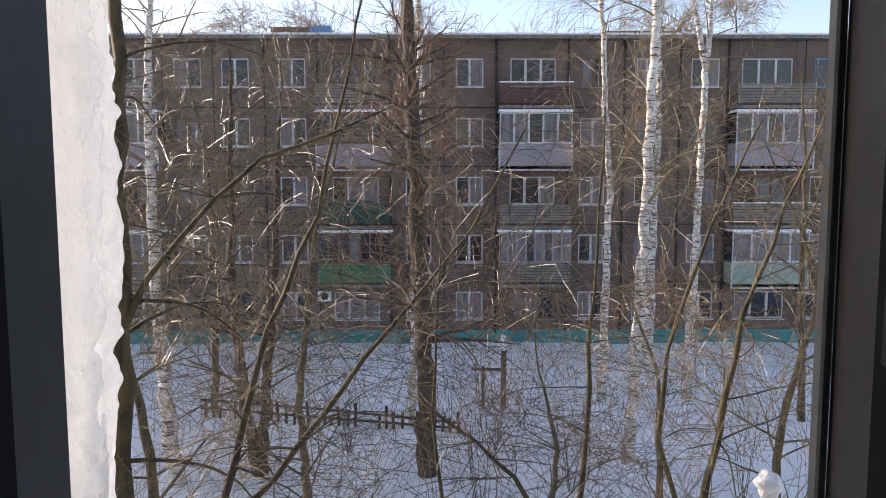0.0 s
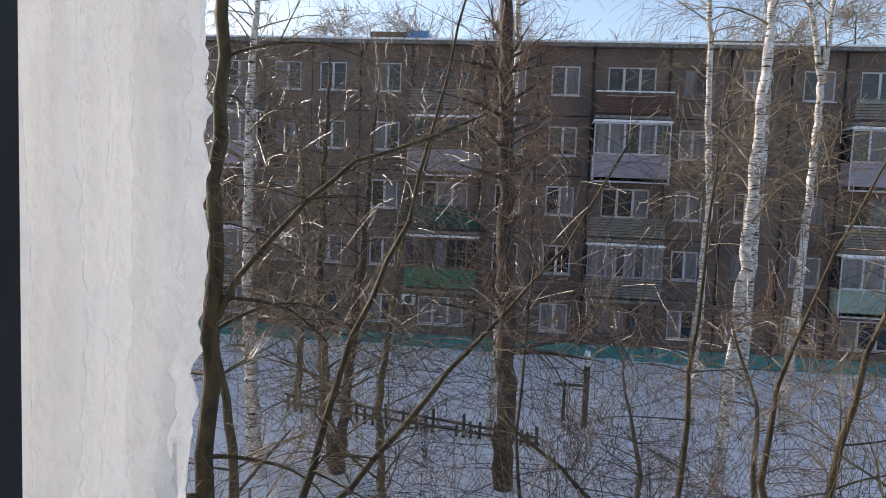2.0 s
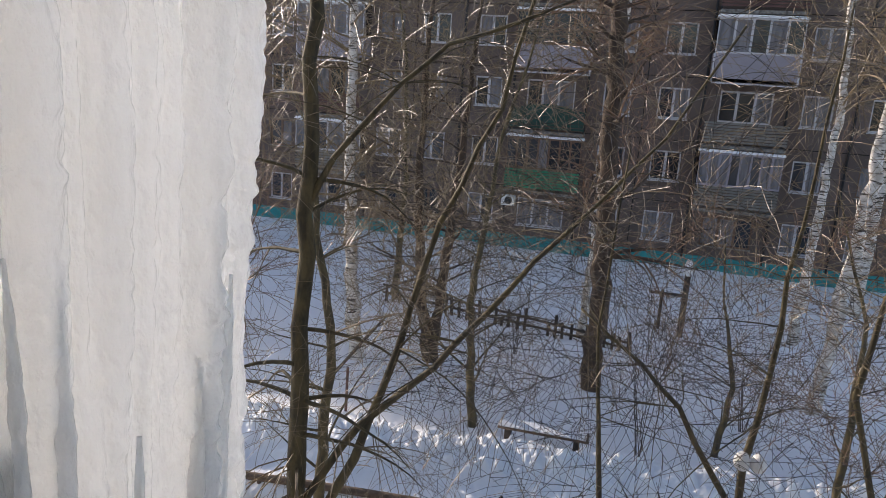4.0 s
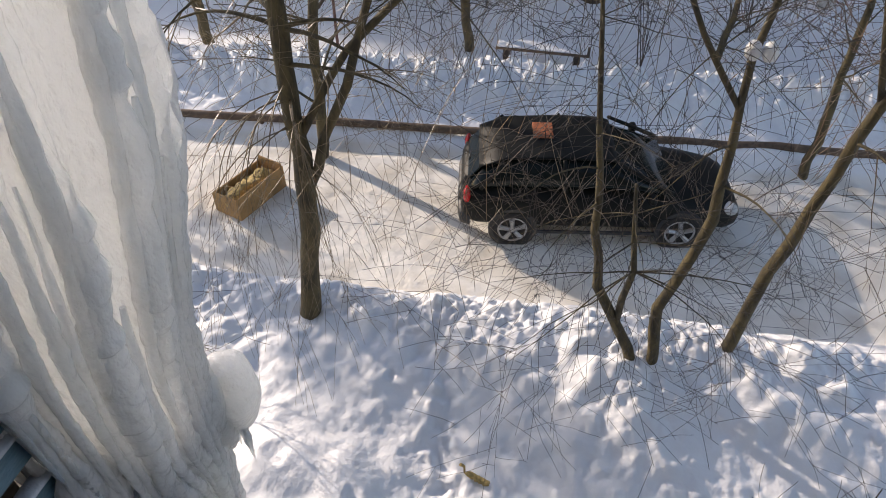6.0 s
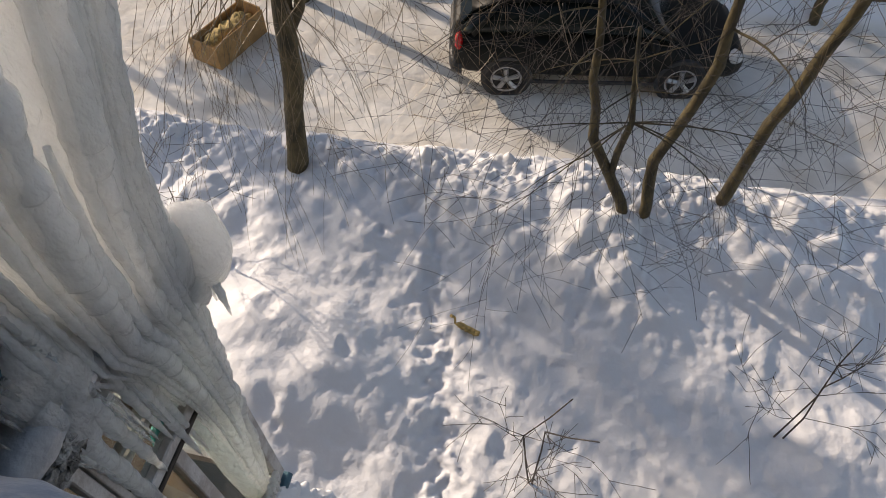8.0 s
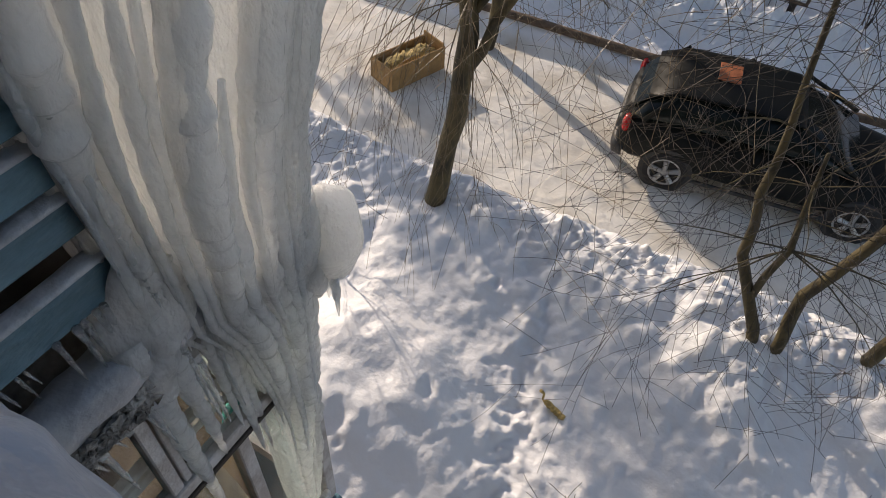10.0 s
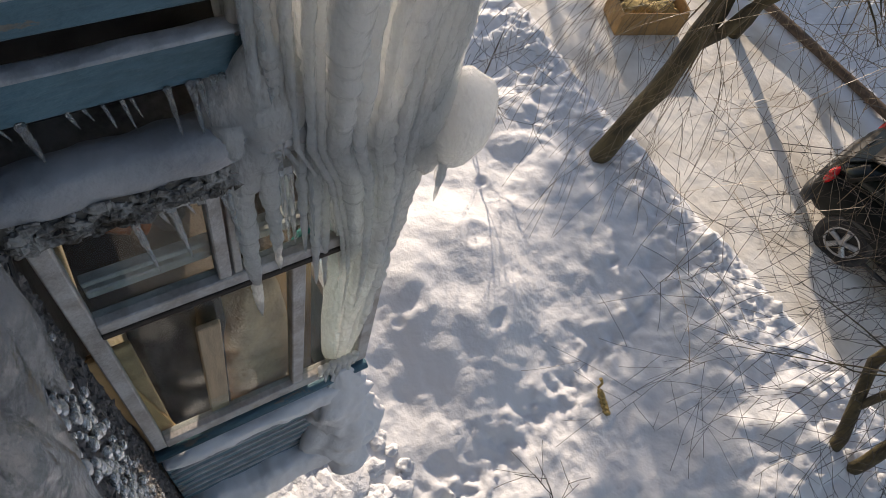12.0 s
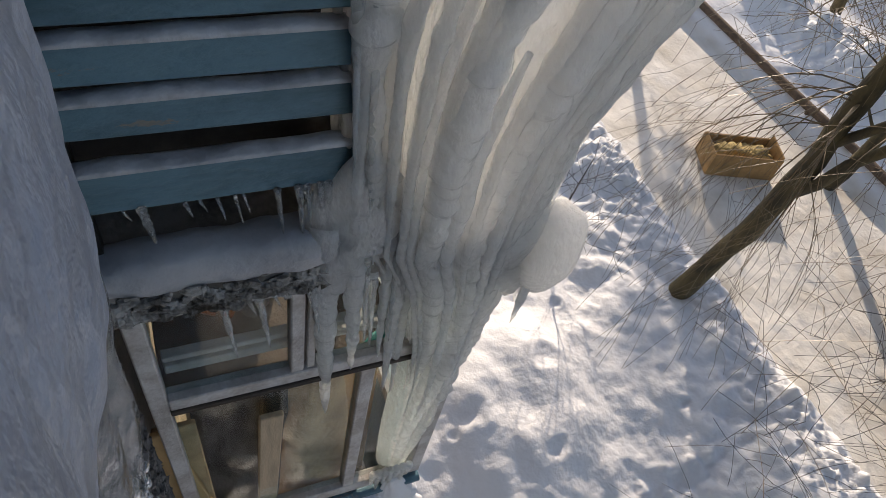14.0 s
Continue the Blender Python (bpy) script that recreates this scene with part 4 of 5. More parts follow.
def panel_with_opening(x0, x1, z0, z1, w0, w1, wz0, wz1):
    g = 0.022
    x0, x1, z0, z1 = x0 + g, x1 - g, z0 + g, z1 - g
    mb = Mb()
    mb.box(x0, w0, HY, HY + 0.13, z0, z1).box(w1, x1, HY, HY + 0.13, z0, z1)
    mb.box(w0, w1, HY, HY + 0.13, z0, wz0).box(w0, w1, HY, HY + 0.13, wz1, z1)
    return mb


def house_window(x0, x1, z0, z1, material, leaves=2, depth=0.07, curtain=0.5):
    """A window in the far house: frame, leaves, panes and a sill."""
    win = part("window", bx(x0, x1, HY + depth, HY + depth + 0.05, z0, z0 + 0.07).box(x0, x1, HY + depth, HY + depth + 0.05, z1 - 0.07, z1)
               .box(x0, x0 + 0.07, HY + depth, HY + depth + 0.05, z0 + 0.07, z1 - 0.07).box(x1 - 0.07, x1, HY + depth, HY + depth + 0.05, z0 + 0.07, z1 - 0.07), material, house)
    step = (x1 - x0) / leaves
    for i in range(leaves):
        if i:
            part("mullion", bx(x0 + step * i - 0.055, x0 + step * i + 0.055, HY + depth - 0.005, HY + depth + 0.05, z0 + 0.07, z1 - 0.07), material, win)
        pm = CURTAIN if hrnd.random() < curtain else FAR_GLASS
        part("pane", bx(x0 + step * i + 0.05, x0 + step * (i + 1) - 0.05, HY + depth + 0.022, HY + depth + 0.03, z0 + 0.06, z1 - 0.06), pm, win)
    part("sill", bx(x0 - 0.04, x1 + 0.04, HY - 0.09, HY + depth, z0 - 0.05, z0 - 0.004), material if material is FRAME_WHITE else GREY_SLAT, win)
    return win


def balcony(x0, x1, k, style):
    """A balcony of the far house, in one of the styles seen on it."""
    z = seam_z(k)
    d = 0.95
    y0 = HY - d
    b = thing("house_balcony", ((x0 + x1) / 2, HY, z), style["label"], "balcony", "balconies of the far house")
    b.parent = house
    b.matrix_parent_inverse = house.matrix_world.inverted()
    for key in ("category", "group"):
        del b[key]
    part("slab", bx(x0, x1, y0, HY, z - 0.14, z), CONCRETE, b)
    if style.get("snow"):
        part("snow", bx(x0 - 0.02, x1 + 0.02, y0 - 0.05, y0 + 0.12, z + 1.0, z + 1.06, bev=0.02), SNOW, b, "snow along the rail")
    if style["front"] == "slats":
        for i in range(7):
            zz = z + 0.12 + 0.125 * i
            part("slat", bx(x0, x1, y0, y0 + 0.03, zz, zz + 0.085), style["mat"], b)
        for x in (x0, x1 - 0.05):
            part("post", bx(x, x + 0.05, y0 + 0.03, y0 + 0.07, z, z + 1.0), STEEL, b)
    else:
        part("front_panel", bx(x0, x1, y0, y0 + 0.04, z - 0.18, z + 1.0, bev=0.01).box(x0, x0 + 0.04, y0 + 0.04, HY, z - 0.1, z + 1.0).box(x1 - 0.04, x1, y0 + 0.04, HY, z - 0.1, z + 1.0), style["mat"], b)
        part("edge_strip", bx(x0 - 0.03, x1 + 0.03, y0 - 0.02, y0 + 0.02, z - 0.22, z - 0.16).box(x0 - 0.03, x0 + 0.04, y0 - 0.02, y0 + 0.0, z - 0.2, z + 1.0).box(x1 - 0.04, x1 + 0.03, y0 - 0.02, y0 + 0.0, z - 0.2, z + 1.0), FRAME_WHITE, b)
    if style.get("glazed"):
        fm = style["glazed"]
        zt = z + 2.42
        part("glazing_frame", bx(x0, x1, y0, y0 + 0.06, z + 1.0, z + 1.08).box(x0, x1, y0, y0 + 0.06, zt - 0.08, zt), fm, b)
        n = style.get("leaves", 4)
        for i in range(n + 1):
            x = x0 + (x1 - x0) * i / n
            part("mullion", bx(max(x0, x - 0.045), min(x1, x + 0.045), y0 - 0.004, y0 + 0.06, z + 1.08, zt - 0.08), fm, b)
        for i in range(n):
            xa, xb = x0 + (x1 - x0) * i / n, x0 + (x1 - x0) * (i + 1) / n
            part("pane", bx(xa + 0.045, xb - 0.045, y0 + 0.025, y0 + 0.033, z + 1.08, zt - 0.08), CURTAIN if hrnd.random() < 0.55 else FAR_GLASS, b)
        part("side", bx(x0, x0 + 0.03, y0 + 0.06, HY, z + 1.0, zt), FAR_GLASS, b)
        part("side", bx(x1 - 0.03, x1, y0 + 0.06, HY, z + 1.0, zt), FAR_GLASS, b)
        part("canopy", bx(x0 - 0.05, x1 + 0.05, y0 - 0.08, HY, zt + 0.002, zt + 0.05).box(x0 - 0.02, x1 + 0.02, y0 - 0.03, HY - 0.2, zt + 0.05, zt + 0.11), SNOW, b, "snowy canopy")
    if style.get("awning"):
        rings = []
        for i in range(9):
            a = math.pi * i / 8
            xx, zz = (x0 + x1) / 2 - (x1 - x0) / 2 * math.cos(a), z + 0.25 + 0.95 * math.sin(a) ** 0.6
            rings.append((xx, zz))
        mb = Mb()
        n = len(mb.v)
        mb.v += [(x, y0 - 0.02, zz) for x, zz in rings] + [(x, y0 + 0.05, zz) for x, zz in rings]
        mb.f += [tuple(range(9)), tuple(range(9, 18))[::-1]] + [(i, i + 9, i + 10, i + 1) for i in range(8)] + [(8, 17, 9, 0)]
        part("awning", mb, DKGREEN, b, "dark green arched cover")
    return b


def st(label, front, m, **kw):
    return dict(label=label, front=front, mat=m, **kw)


STYLES = {
    (1, 5): st("open balcony with grey slats", "slats", GREY_SLAT), (1, 4): st("balcony with a pale lilac front", "panel", LILAC, glazed=FRAME_BROWN),
    (1, 3): st("balcony under a dark green arched cover", "slats", DKGREEN, awning=True), (1, 2): st("brown framed glazed balcony over bright green slats", "slats", GREEN, glazed=FRAME_BROWN, leaves=7),
    (2, 5): st("open balcony with red-brown slats", "slats", RED_BROWN, snow=True), (2, 4): st("white framed glazed balcony with a lilac front", "panel", LILAC, glazed=FRAME_WHITE, leaves=5),
    (2, 3): st("open balcony with grey-green slats", "slats", GREY_SLAT), (2, 2): st("glazed balcony with thin grey bars over grey slats", "slats", GREY_SLAT, glazed=LILAC, leaves=8),
    (3, 5): st("open balcony with dull slats and white side screens", "slats", GREY_SLAT), (3, 4): st("white framed glazed balcony with a lilac front", "panel", LILAC, glazed=FRAME_WHITE, leaves=5),
    (3, 3): st("open balcony with grey slats and snow on its rail", "slats", GREY_SLAT, snow=True), (3, 2): st("white framed glazed balcony with a mint front", "panel", MINT, glazed=FRAME_WHITE, leaves=4),
    (0, 5): st("open balcony with grey slats", "slats", GREY_SLAT), (0, 4): st("glazed balcony with a lilac front", "panel", LILAC, glazed=FRAME_WHITE),
    (0, 3): st("open balcony with red-brown slats", "slats", RED_BROWN), (0, 2): st("glazed balcony over grey slats", "slats", GREY_SLAT, glazed=FRAME_WHITE)}

for x0, x1, w0, w1 in BAYS:
    for k in range(1, 6):
        za, zb = seam_z(k), seam_z(k + 1) + (0.35 if k == 5 else 0)
        za = za + (0.42 if k == 1 else 0)
        wz0, wz1 = seam_z(k) + 0.93, seam_z(k) + 2.25
        if w0 == 'b':
            a, c = x0 + 0.62, x1 - 0.55
            part("wall_panel", panel_with_opening(x0, x1, za, zb, a, c, wz0, wz1), FACADE, house)
            house_window(a, c, wz0, wz1, FRAME_WHITE if (w1 + k) % 3 else FRAME_BROWN, 3, curtain=0.5)
            if k > 1:
                balcony(x0 + 0.06, x1 + 0.06, k, STYLES[(w1, k)])
        else:
            part("wall_panel", panel_with_opening(x0, x1, za, zb, w0, w1, wz0, wz1), FACADE, house)
            house_window(w0, w1, wz0, wz1, FRAME_BLUE if (x0 > 16 and k == 5) else FRAME_WHITE if hrnd.random() < 0.72 else FRAME_BROWN, 2, curtain=0.42)
for x in (2.62, 5.97, 8.57, 11.16, 13.38, -2.3, -5.65, -8.1):
    part("drain_pipe", Mb().tube([(x, HY - 0.05, BASE + 0.3), (x, HY - 0.05, TOP)], [0.05, 0.05], 8), PIPE_DARK, house, smooth=True)
ac = thing("air_conditioner", (-5.35, HY - 0.15, 2.35), "white air conditioner unit on the far house wall", "air conditioner")
part("case", bx(-5.75, -5.12, HY - 0.33, HY - 0.02, 2.3, 2.78, bev=0.02), PLASTIC, ac)
part("fan_grille", Mb().tube([(-5.42, HY - 0.345, 2.54), (-5.42, HY - 0.331, 2.54)], [0.18, 0.18], 18), GASKET, ac, "dark round grille")

# ---- yard furniture ----
def kerb_rail():
    mb = Mb()
    pts = []
    for i in range(41):
        x = -16 + 0.8 * i
        y = 10.83 + 0.105 * x
        pts.append((x, y, max(0.30, gz(x, y) + 0.02) + 0.01 * math.sin(i)))
    return mb.tube(pts, [0.075] * 41, 10)


rail = thing("road_rail", (0, 10.8, 0.1), "long low rusty pipe rail along the road edge", "rail")
part("pipe", kerb_rail(), OLD_WOOD, rail, smooth=True)
for i in range(8):
    x = -14 + 4 * i
    y = 10.83 + 0.105 * x
    part("support", Mb().tube([(x, y, -0.1), (x, y, 0.3)], [0.05, 0.05], 8), OLD_WOOD, rail)

bench = thing("bench", (-1.15, 13.4, gz(-1.15, 13.4)), "weathered wooden bench half sunk in snow", "bench")
part("seat", bx(-2.1, -0.2, 13.2, 13.6, 0.62, 0.67, bev=0.01), OLD_WOOD, bench)
part("leg", bx(-1.95, -1.83, 13.25, 13.55, 0.0, 0.62), DARK_WOOD, bench)
part("leg", bx(-0.5, -0.38, 13.25, 13.55, 0.0, 0.62), DARK_WOOD, bench)
part("snow", bx(-2.08, -0.25, 13.22, 13.58, 0.672, 0.70, bev=0.015), SNOW, bench)

fence = thing("garden_fence", (-3.5, 20.2, 0.2), "low broken picket fence of dark wood in the snow", "fence")
for i in range(34):
    if i in (3, 7, 8, 15, 21, 22, 27):
        continue
    x = -7.6 + 0.245 * i
    y = 20.9 - 0.19 * (x + 5.1)
    h = 0.55 + 0.22 * math.sin(i * 2.3) * math.sin(i)
    part("picket", bx(x, x + 0.09, y, y + 0.03, gz(x, y) - 0.1, gz(x, y) + h, m=Matrix.Translation((x, y, 0)) @ Euler((0, 0.06 * math.sin(i * 1.7), 0)).to_matrix().to_4x4() @ Matrix.Translation((-x, -y, 0))), DARK_WOOD, fence)
for h in (0.28, 0.55):
    mb = Mb().tube([(-7.7, 21.42, gz(-7.7, 21.4) + h), (-4, 20.72, gz(-4, 20.7) + h - 0.04), (0.6, 19.85, gz(0.6, 19.85) + h * 0.6)], [0.04, 0.045, 0.04], 6)
    part("rail", mb, DARK_WOOD, fence)

dry = thing("clothes_post", (1.9, 22.4, 0.2), "old wooden clothes-line posts with a crossbar, snow on top", "post")
part("post", bx(2.02, 2.2, 22.35, 22.53, 0, 2.3, bev=0.02), DARK_WOOD, dry)
part("post", bx(1.4, 1.5, 22.9, 23.0, 0, 1.55, bev=0.02), DARK_WOOD, dry)
part("crossbar", bx(1.05, 2.05, 22.42, 22.5, 1.52, 1.6, bev=0.01), DARK_WOOD, dry)
part("cap", Mb().blob((2.1, 22.44, 2.45), (0.14, 0.14, 0.28), 10, 0.2, 3), SNOW, dry, "snow cap", smooth=True)
stick = thing("broken_pole", (-5.6, 13.3, 0.2), "thin reddish pole with a slanting stick in the snow", "pole")
part("pole", Mb().tube([(-5.6, 13.3, 0.1), (-5.58, 13.3, 1.35)], [0.035, 0.03], 7), RED_BROWN, stick)
part("arm", Mb().tube([(-5.95, 13.3, 1.1), (-5.2, 13.4, 2.1), (-4.8, 13.5, 2.6)], [0.04, 0.035, 0.02], 7), DARK_WOOD, stick)

# cardboard crate on the road
crate = thing("open_box", (-5.35, 8.2, 0.05), "open tan box with straw lying on the road", "box")
cm = Matrix.Translation((-5.33, 8.22, 0.03)) @ Euler((0, 0, radians(72))).to_matrix().to_4x4()
for a in ((-0.55, 0.55, -0.28, -0.25, 0, 0.42), (-0.55, 0.55, 0.25, 0.28, 0, 0.36), (-0.55, -0.52, -0.25, 0.25, 0, 0.4), (0.52, 0.55, -0.25, 0.25, 0, 0.46)):
    part("side", bx(*a, bev=0.006, m=cm), CARD, crate)
part("bottom", bx(-0.52, 0.52, -0.25, 0.25, 0.0, 0.03, m=cm), CARD, crate)
straw = Mb()
for k in range(7):
    c = cm @ Vector((-0.38 + 0.12 * k, 0.05 * math.sin(k * 3), 0.22))
    straw.blob(tuple(c), (0.16, 0.16, 0.13), 9, 0.4, k)
tagged(part("straw", straw, STRAW, crate, "yellow straw filling", smooth=True), kind="stuff")
# a withered stalk in the yard
stalk = Mb().tube([(-0.78, 3.93, gz(-0.78, 3.93) - 0.05), (-0.79, 3.95, gz(-0.78, 3.93) + 0.10), (-0.83, 3.93, gz(-0.78, 3.93) + 0.16)], [0.012, 0.014, 0.02], 6)
for k in range(5):
    stalk.blob((-0.72 + 0.05 * k, 3.9 - 0.015 * k, gz(-0.7, 3.9) + 0.02), (0.05, 0.035, 0.02), 7, 0.4, k)
tagged(part("withered_stalk", stalk, STRAW), "withered brown stalk and straw poking from the snow", "stalk")

def rubble():
    """Broken ice and snow lumps that fell below the balcony."""
    rnd = random.Random(44)
    mb = Mb()
    for k in range(300):
        x, y = rnd.gauss(-0.55, 0.5), 0.25 + abs(rnd.gauss(0.45, 0.45))
        r = rnd.uniform(0.04, 0.15) * (1.3 if y < 1.2 else 0.7)
        mb.blob((x, y, gz(x, y) + r * 0.1 + 0.25 * max(0, 1.1 - y)), (r * rnd.uniform(0.8, 1.7), r * rnd.uniform(0.8, 1.7), r * rnd.uniform(0.4, 0.7)), 12, 0.30, k)
    return mb


tagged(part("fallen_ice", rubble(), SNOW, smooth=True), "heap of broken ice and snow fallen below the balcony", "rubble", kind="stuff")

# ---- car ----
car = new("car")
car.matrix_world = Matrix.Translation((0.31 - 0.81 * math.sin(radians(10.8)), 8.31 + 0.81 * math.cos(radians(10.8)), 0.03)) @ Euler((0, 0, radians(10.8))).to_matrix().to_4x4()
tagged(car, "very dark dusty hatchback car parked on the snowy road", "car")


def cpart(name, mb, material, parent, label="", smooth=False):
    """A part given in the car's own axes: x ahead, y to its left."""
    ob = part(name, mb, material, None, label, smooth)
    ob.parent = parent
    return ob


def section(x, zb, zt, hw, top, n=20, power=3.2):
    ring = []
    for s in range(n):
        a = 2 * math.pi * s / n
        c, q = math.cos(a), math.sin(a)
        ex = math.copysign(abs(c) ** (2 / power), c)
        ez = math.copysign(abs(q) ** (2 / power), q)
        w = hw * (1 - (1 - top) * max(0, ez))
        ring.append((x, w * ex, (zb + zt) / 2 + (zt - zb) / 2 * ez))
    return ring


body = [section(*a) for a in ((-2.04, 0.42, 0.80, 0.66, 0.95), (-1.98, 0.30, 0.96, 0.80, 0.92), (-1.80, 0.24, 1.02, 0.855, 0.9), (-1.2, 0.22, 1.0, 0.865, 0.9), (-0.4, 0.2, 0.98, 0.868, 0.9), (0.5, 0.2, 0.96, 0.866, 0.9),
                              (1.1, 0.2, 0.92, 0.86, 0.9), (1.6, 0.22, 0.82, 0.84, 0.88), (1.95, 0.24, 0.74, 0.80, 0.86), (2.1, 0.28, 0.66, 0.70, 0.9), (2.17, 0.36, 0.56, 0.58, 0.95))]
shell = cpart("body", Mb().rings(body), CAR_PAINT, car, smooth=True)
cabin = [section(*a) for a in ((-1.93, 0.86, 0.98, 0.70, 0.96), (-1.72, 0.86, 1.24, 0.72, 0.84), (-1.35, 0.86, 1.40, 0.74, 0.78), (-0.6, 0.86, 1.44, 0.76, 0.78), (0.15, 0.86, 1.41, 0.76, 0.78), (0.6, 0.86, 1.22, 0.755, 0.84), (1.08, 0.84, 0.95, 0.74, 0.94))]
cpart("cabin_glass", Mb().rings(cabin), CAR_GLASS, car, "dark tinted windows", smooth=True)
roof = [section(*a) for a in ((-1.78, 1.22, 1.26, 0.58, 0.95), (-1.4, 1.36, 1.425, 0.59, 0.9), (-0.6, 1.39, 1.462, 0.60, 0.9), (0.1, 1.37, 1.435, 0.60, 0.9), (0.22, 1.34, 1.39, 0.58, 0.95))]
cpart("roof", Mb().rings(roof), CAR_PAINT, car, smooth=True)
for s in (-1, 1):
    for xa, za, xb, zb in ((0.22, 1.39, 1.05, 0.96), (-0.55, 1.42, -0.5, 0.95), (-1.42, 1.38, -1.75, 0.98)):
        cpart("pillar", Mb().tube([(xa, s * 0.62, za), ((xa + xb) / 2, s * 0.70, (za + zb) / 2), (xb, s * 0.755, zb)], [0.028, 0.03, 0.035], 8), CAR_PAINT, car, smooth=True)
    mirror = cpart("wing_mirror", Mb().blob((0.72, s * 0.95, 1.0), (0.07, 0.11, 0.075), 10, 0.05, 3), CAR_PAINT, car, smooth=True)
    cpart("tail_light", Mb().blob((-1.95, s * 0.70, 0.84), (0.06, 0.115, 0.14), 10, 0.03, 1), RED_LIGHT, car, "red tail light", smooth=True)
    cpart("headlight", Mb().blob((1.98, s * 0.64, 0.62), (0.12, 0.15, 0.075), 10, 0.03, 2), LAMP_LENS, car, "clear headlight", smooth=True)
    cpart("door_handle", bx(-0.15, 0.03, s * 0.868 - 0.012, s * 0.868 + 0.012, 0.80, 0.825, bev=0.005), GASKET, car)
    cpart("sill_strip", bx(-0.9, 0.9, s * 0.85 - 0.02, s * 0.85 + 0.02, 0.235, 0.29, bev=0.01), GASKET, car)
    for wx in (-1.25, 1.26):
        arch = cpart("wheel_arch", Mb().tube([(wx, s * 0.66, 0.31), (wx, s * 0.858, 0.31)], [0.365, 0.372], 22), GASKET, car)
        wheel = cpart("tyre", Mb().rings([[(wx + r * math.cos(2 * math.pi * q / 26), s * y, 0.31 + r * math.sin(2 * math.pi * q / 26)) for q in range(26)] for y, r in ((0.68, 0.27), (0.70, 0.305), (0.76, 0.313), (0.845, 0.313), (0.872, 0.30), (0.878, 0.225), (0.86, 0.21))]), TYRE, car, smooth=True)
        cpart("hub", Mb().tube([(wx, s * 0.862, 0.31), (wx, s * 0.884, 0.31)], [0.06, 0.045], 12), RIM, wheel)
        for q in range(5):
            a = 2 * math.pi * q / 5 + 0.4
            cpart("spoke", Mb().tube([(wx + 0.05 * math.cos(a), s * 0.872, 0.31 + 0.05 * math.sin(a)), (wx + 0.205 * math.cos(a), s * 0.874, 0.31 + 0.205 * math.sin(a))], [0.034, 0.042], 6), RIM, wheel)
        cpart("rim", Mb().rings([[(wx + r * math.cos(2 * math.pi * q / 26), s * y, 0.31 + r * math.sin(2 * math.pi * q / 26)) for q in range(26)] for y, r in ((0.874, 0.232), (0.884, 0.222), (0.870, 0.200))], close=False), RIM, wheel, smooth=True)
cpart("rear_glass", bx(-0.02, 0.01, -0.52, 0.52, -0.19, 0.17, bev=0.01, m=Matrix.Translation((-1.81, 0, 1.13)) @ Euler((0, radians(38), 0)).to_matrix().to_4x4()), CAR_GLASS, car, "rear window")
cpart("bumper", Mb().rings([section(*a, n=16) for a in ((-2.09, 0.33, 0.55, 0.62, 1), (-2.05, 0.26, 0.60, 0.78, 1), (-1.9, 0.25, 0.60, 0.85, 1))]), GASKET, car, smooth=True)
cpart("wiper", Mb().tube([(-1.93, -0.05, 1.02), (-1.86, 0.35, 1.07)], [0.012, 0.008], 6), GASKET, car)
# Thin flat orange-brown patch towards the rear of the roof.
sheet = cpart("roof_patch", bx(-0.98, -0.68, -0.12, 0.30, 1.458, 1.475, bev=0.004), ORANGE_BROWN, car, "flat orange-brown patch on the roof")

# ---- trees ----
def grow(out, p, d, length, r, level, rnd, spread, droop, kids, top, wild=0.25, rmin=0.0026):
    """Adds one branch and what grows from it to out[level]."""
    n = max(4, int(5 + length * 3.0)) if level < 2 else 5 if level == 2 else 4
    pts, rad = [p.copy()], [r]
    q, dd = p.copy(), d.normalized()
    step = length / n
    for i in range(n):
        dd = (dd + Vector((rnd.gauss(0, wild), rnd.gauss(0, wild), rnd.gauss(0, wild * 0.7) - droop * (0.4 + i / n))) * 0.5).normalized()
        q = q + dd * step
        pts.append(q.copy())
        rad.append(max(rmin, r * (1 - 0.85 * (i + 1) / n)))
    out[min(level, 2)].append((pts, rad))
    if level >= top:
        return
    for _ in range(max(1, int(kids[level] * (0.6 + 0.8 * rnd.random()) * (0.5 + 0.5 * min(1.5, length))))):
        u = rnd.uniform(0.2, 1.0)
        f = u * n
        i = min(int(f), n - 1)
        start = pts[i].lerp(pts[i + 1], f - i)
        axis_d = (pts[i + 1] - pts[i]).normalized()
        side = axis_d.cross(Vector((rnd.gauss(0, 1), rnd.gauss(0, 1), rnd.gauss(0, 1))))
        if side.length < 1e-4:
            continue
        nd = axis_d * math.cos(spread) + side.normalized() * math.sin(spread) + Vector((0, 0, 0.12))
        grow(out, start, nd, length * rnd.uniform(0.5, 0.85), max(rmin * 1.2, rad[i] * 0.55), level + 1, rnd, spread * rnd.uniform(0.85, 1.1), droop, kids, top, wild, rmin)


def skin(lines, sides):
    mb = Mb()
    for pts, rad in lines:
        mb.tube(pts, rad, sides, caps=False)
    return mb


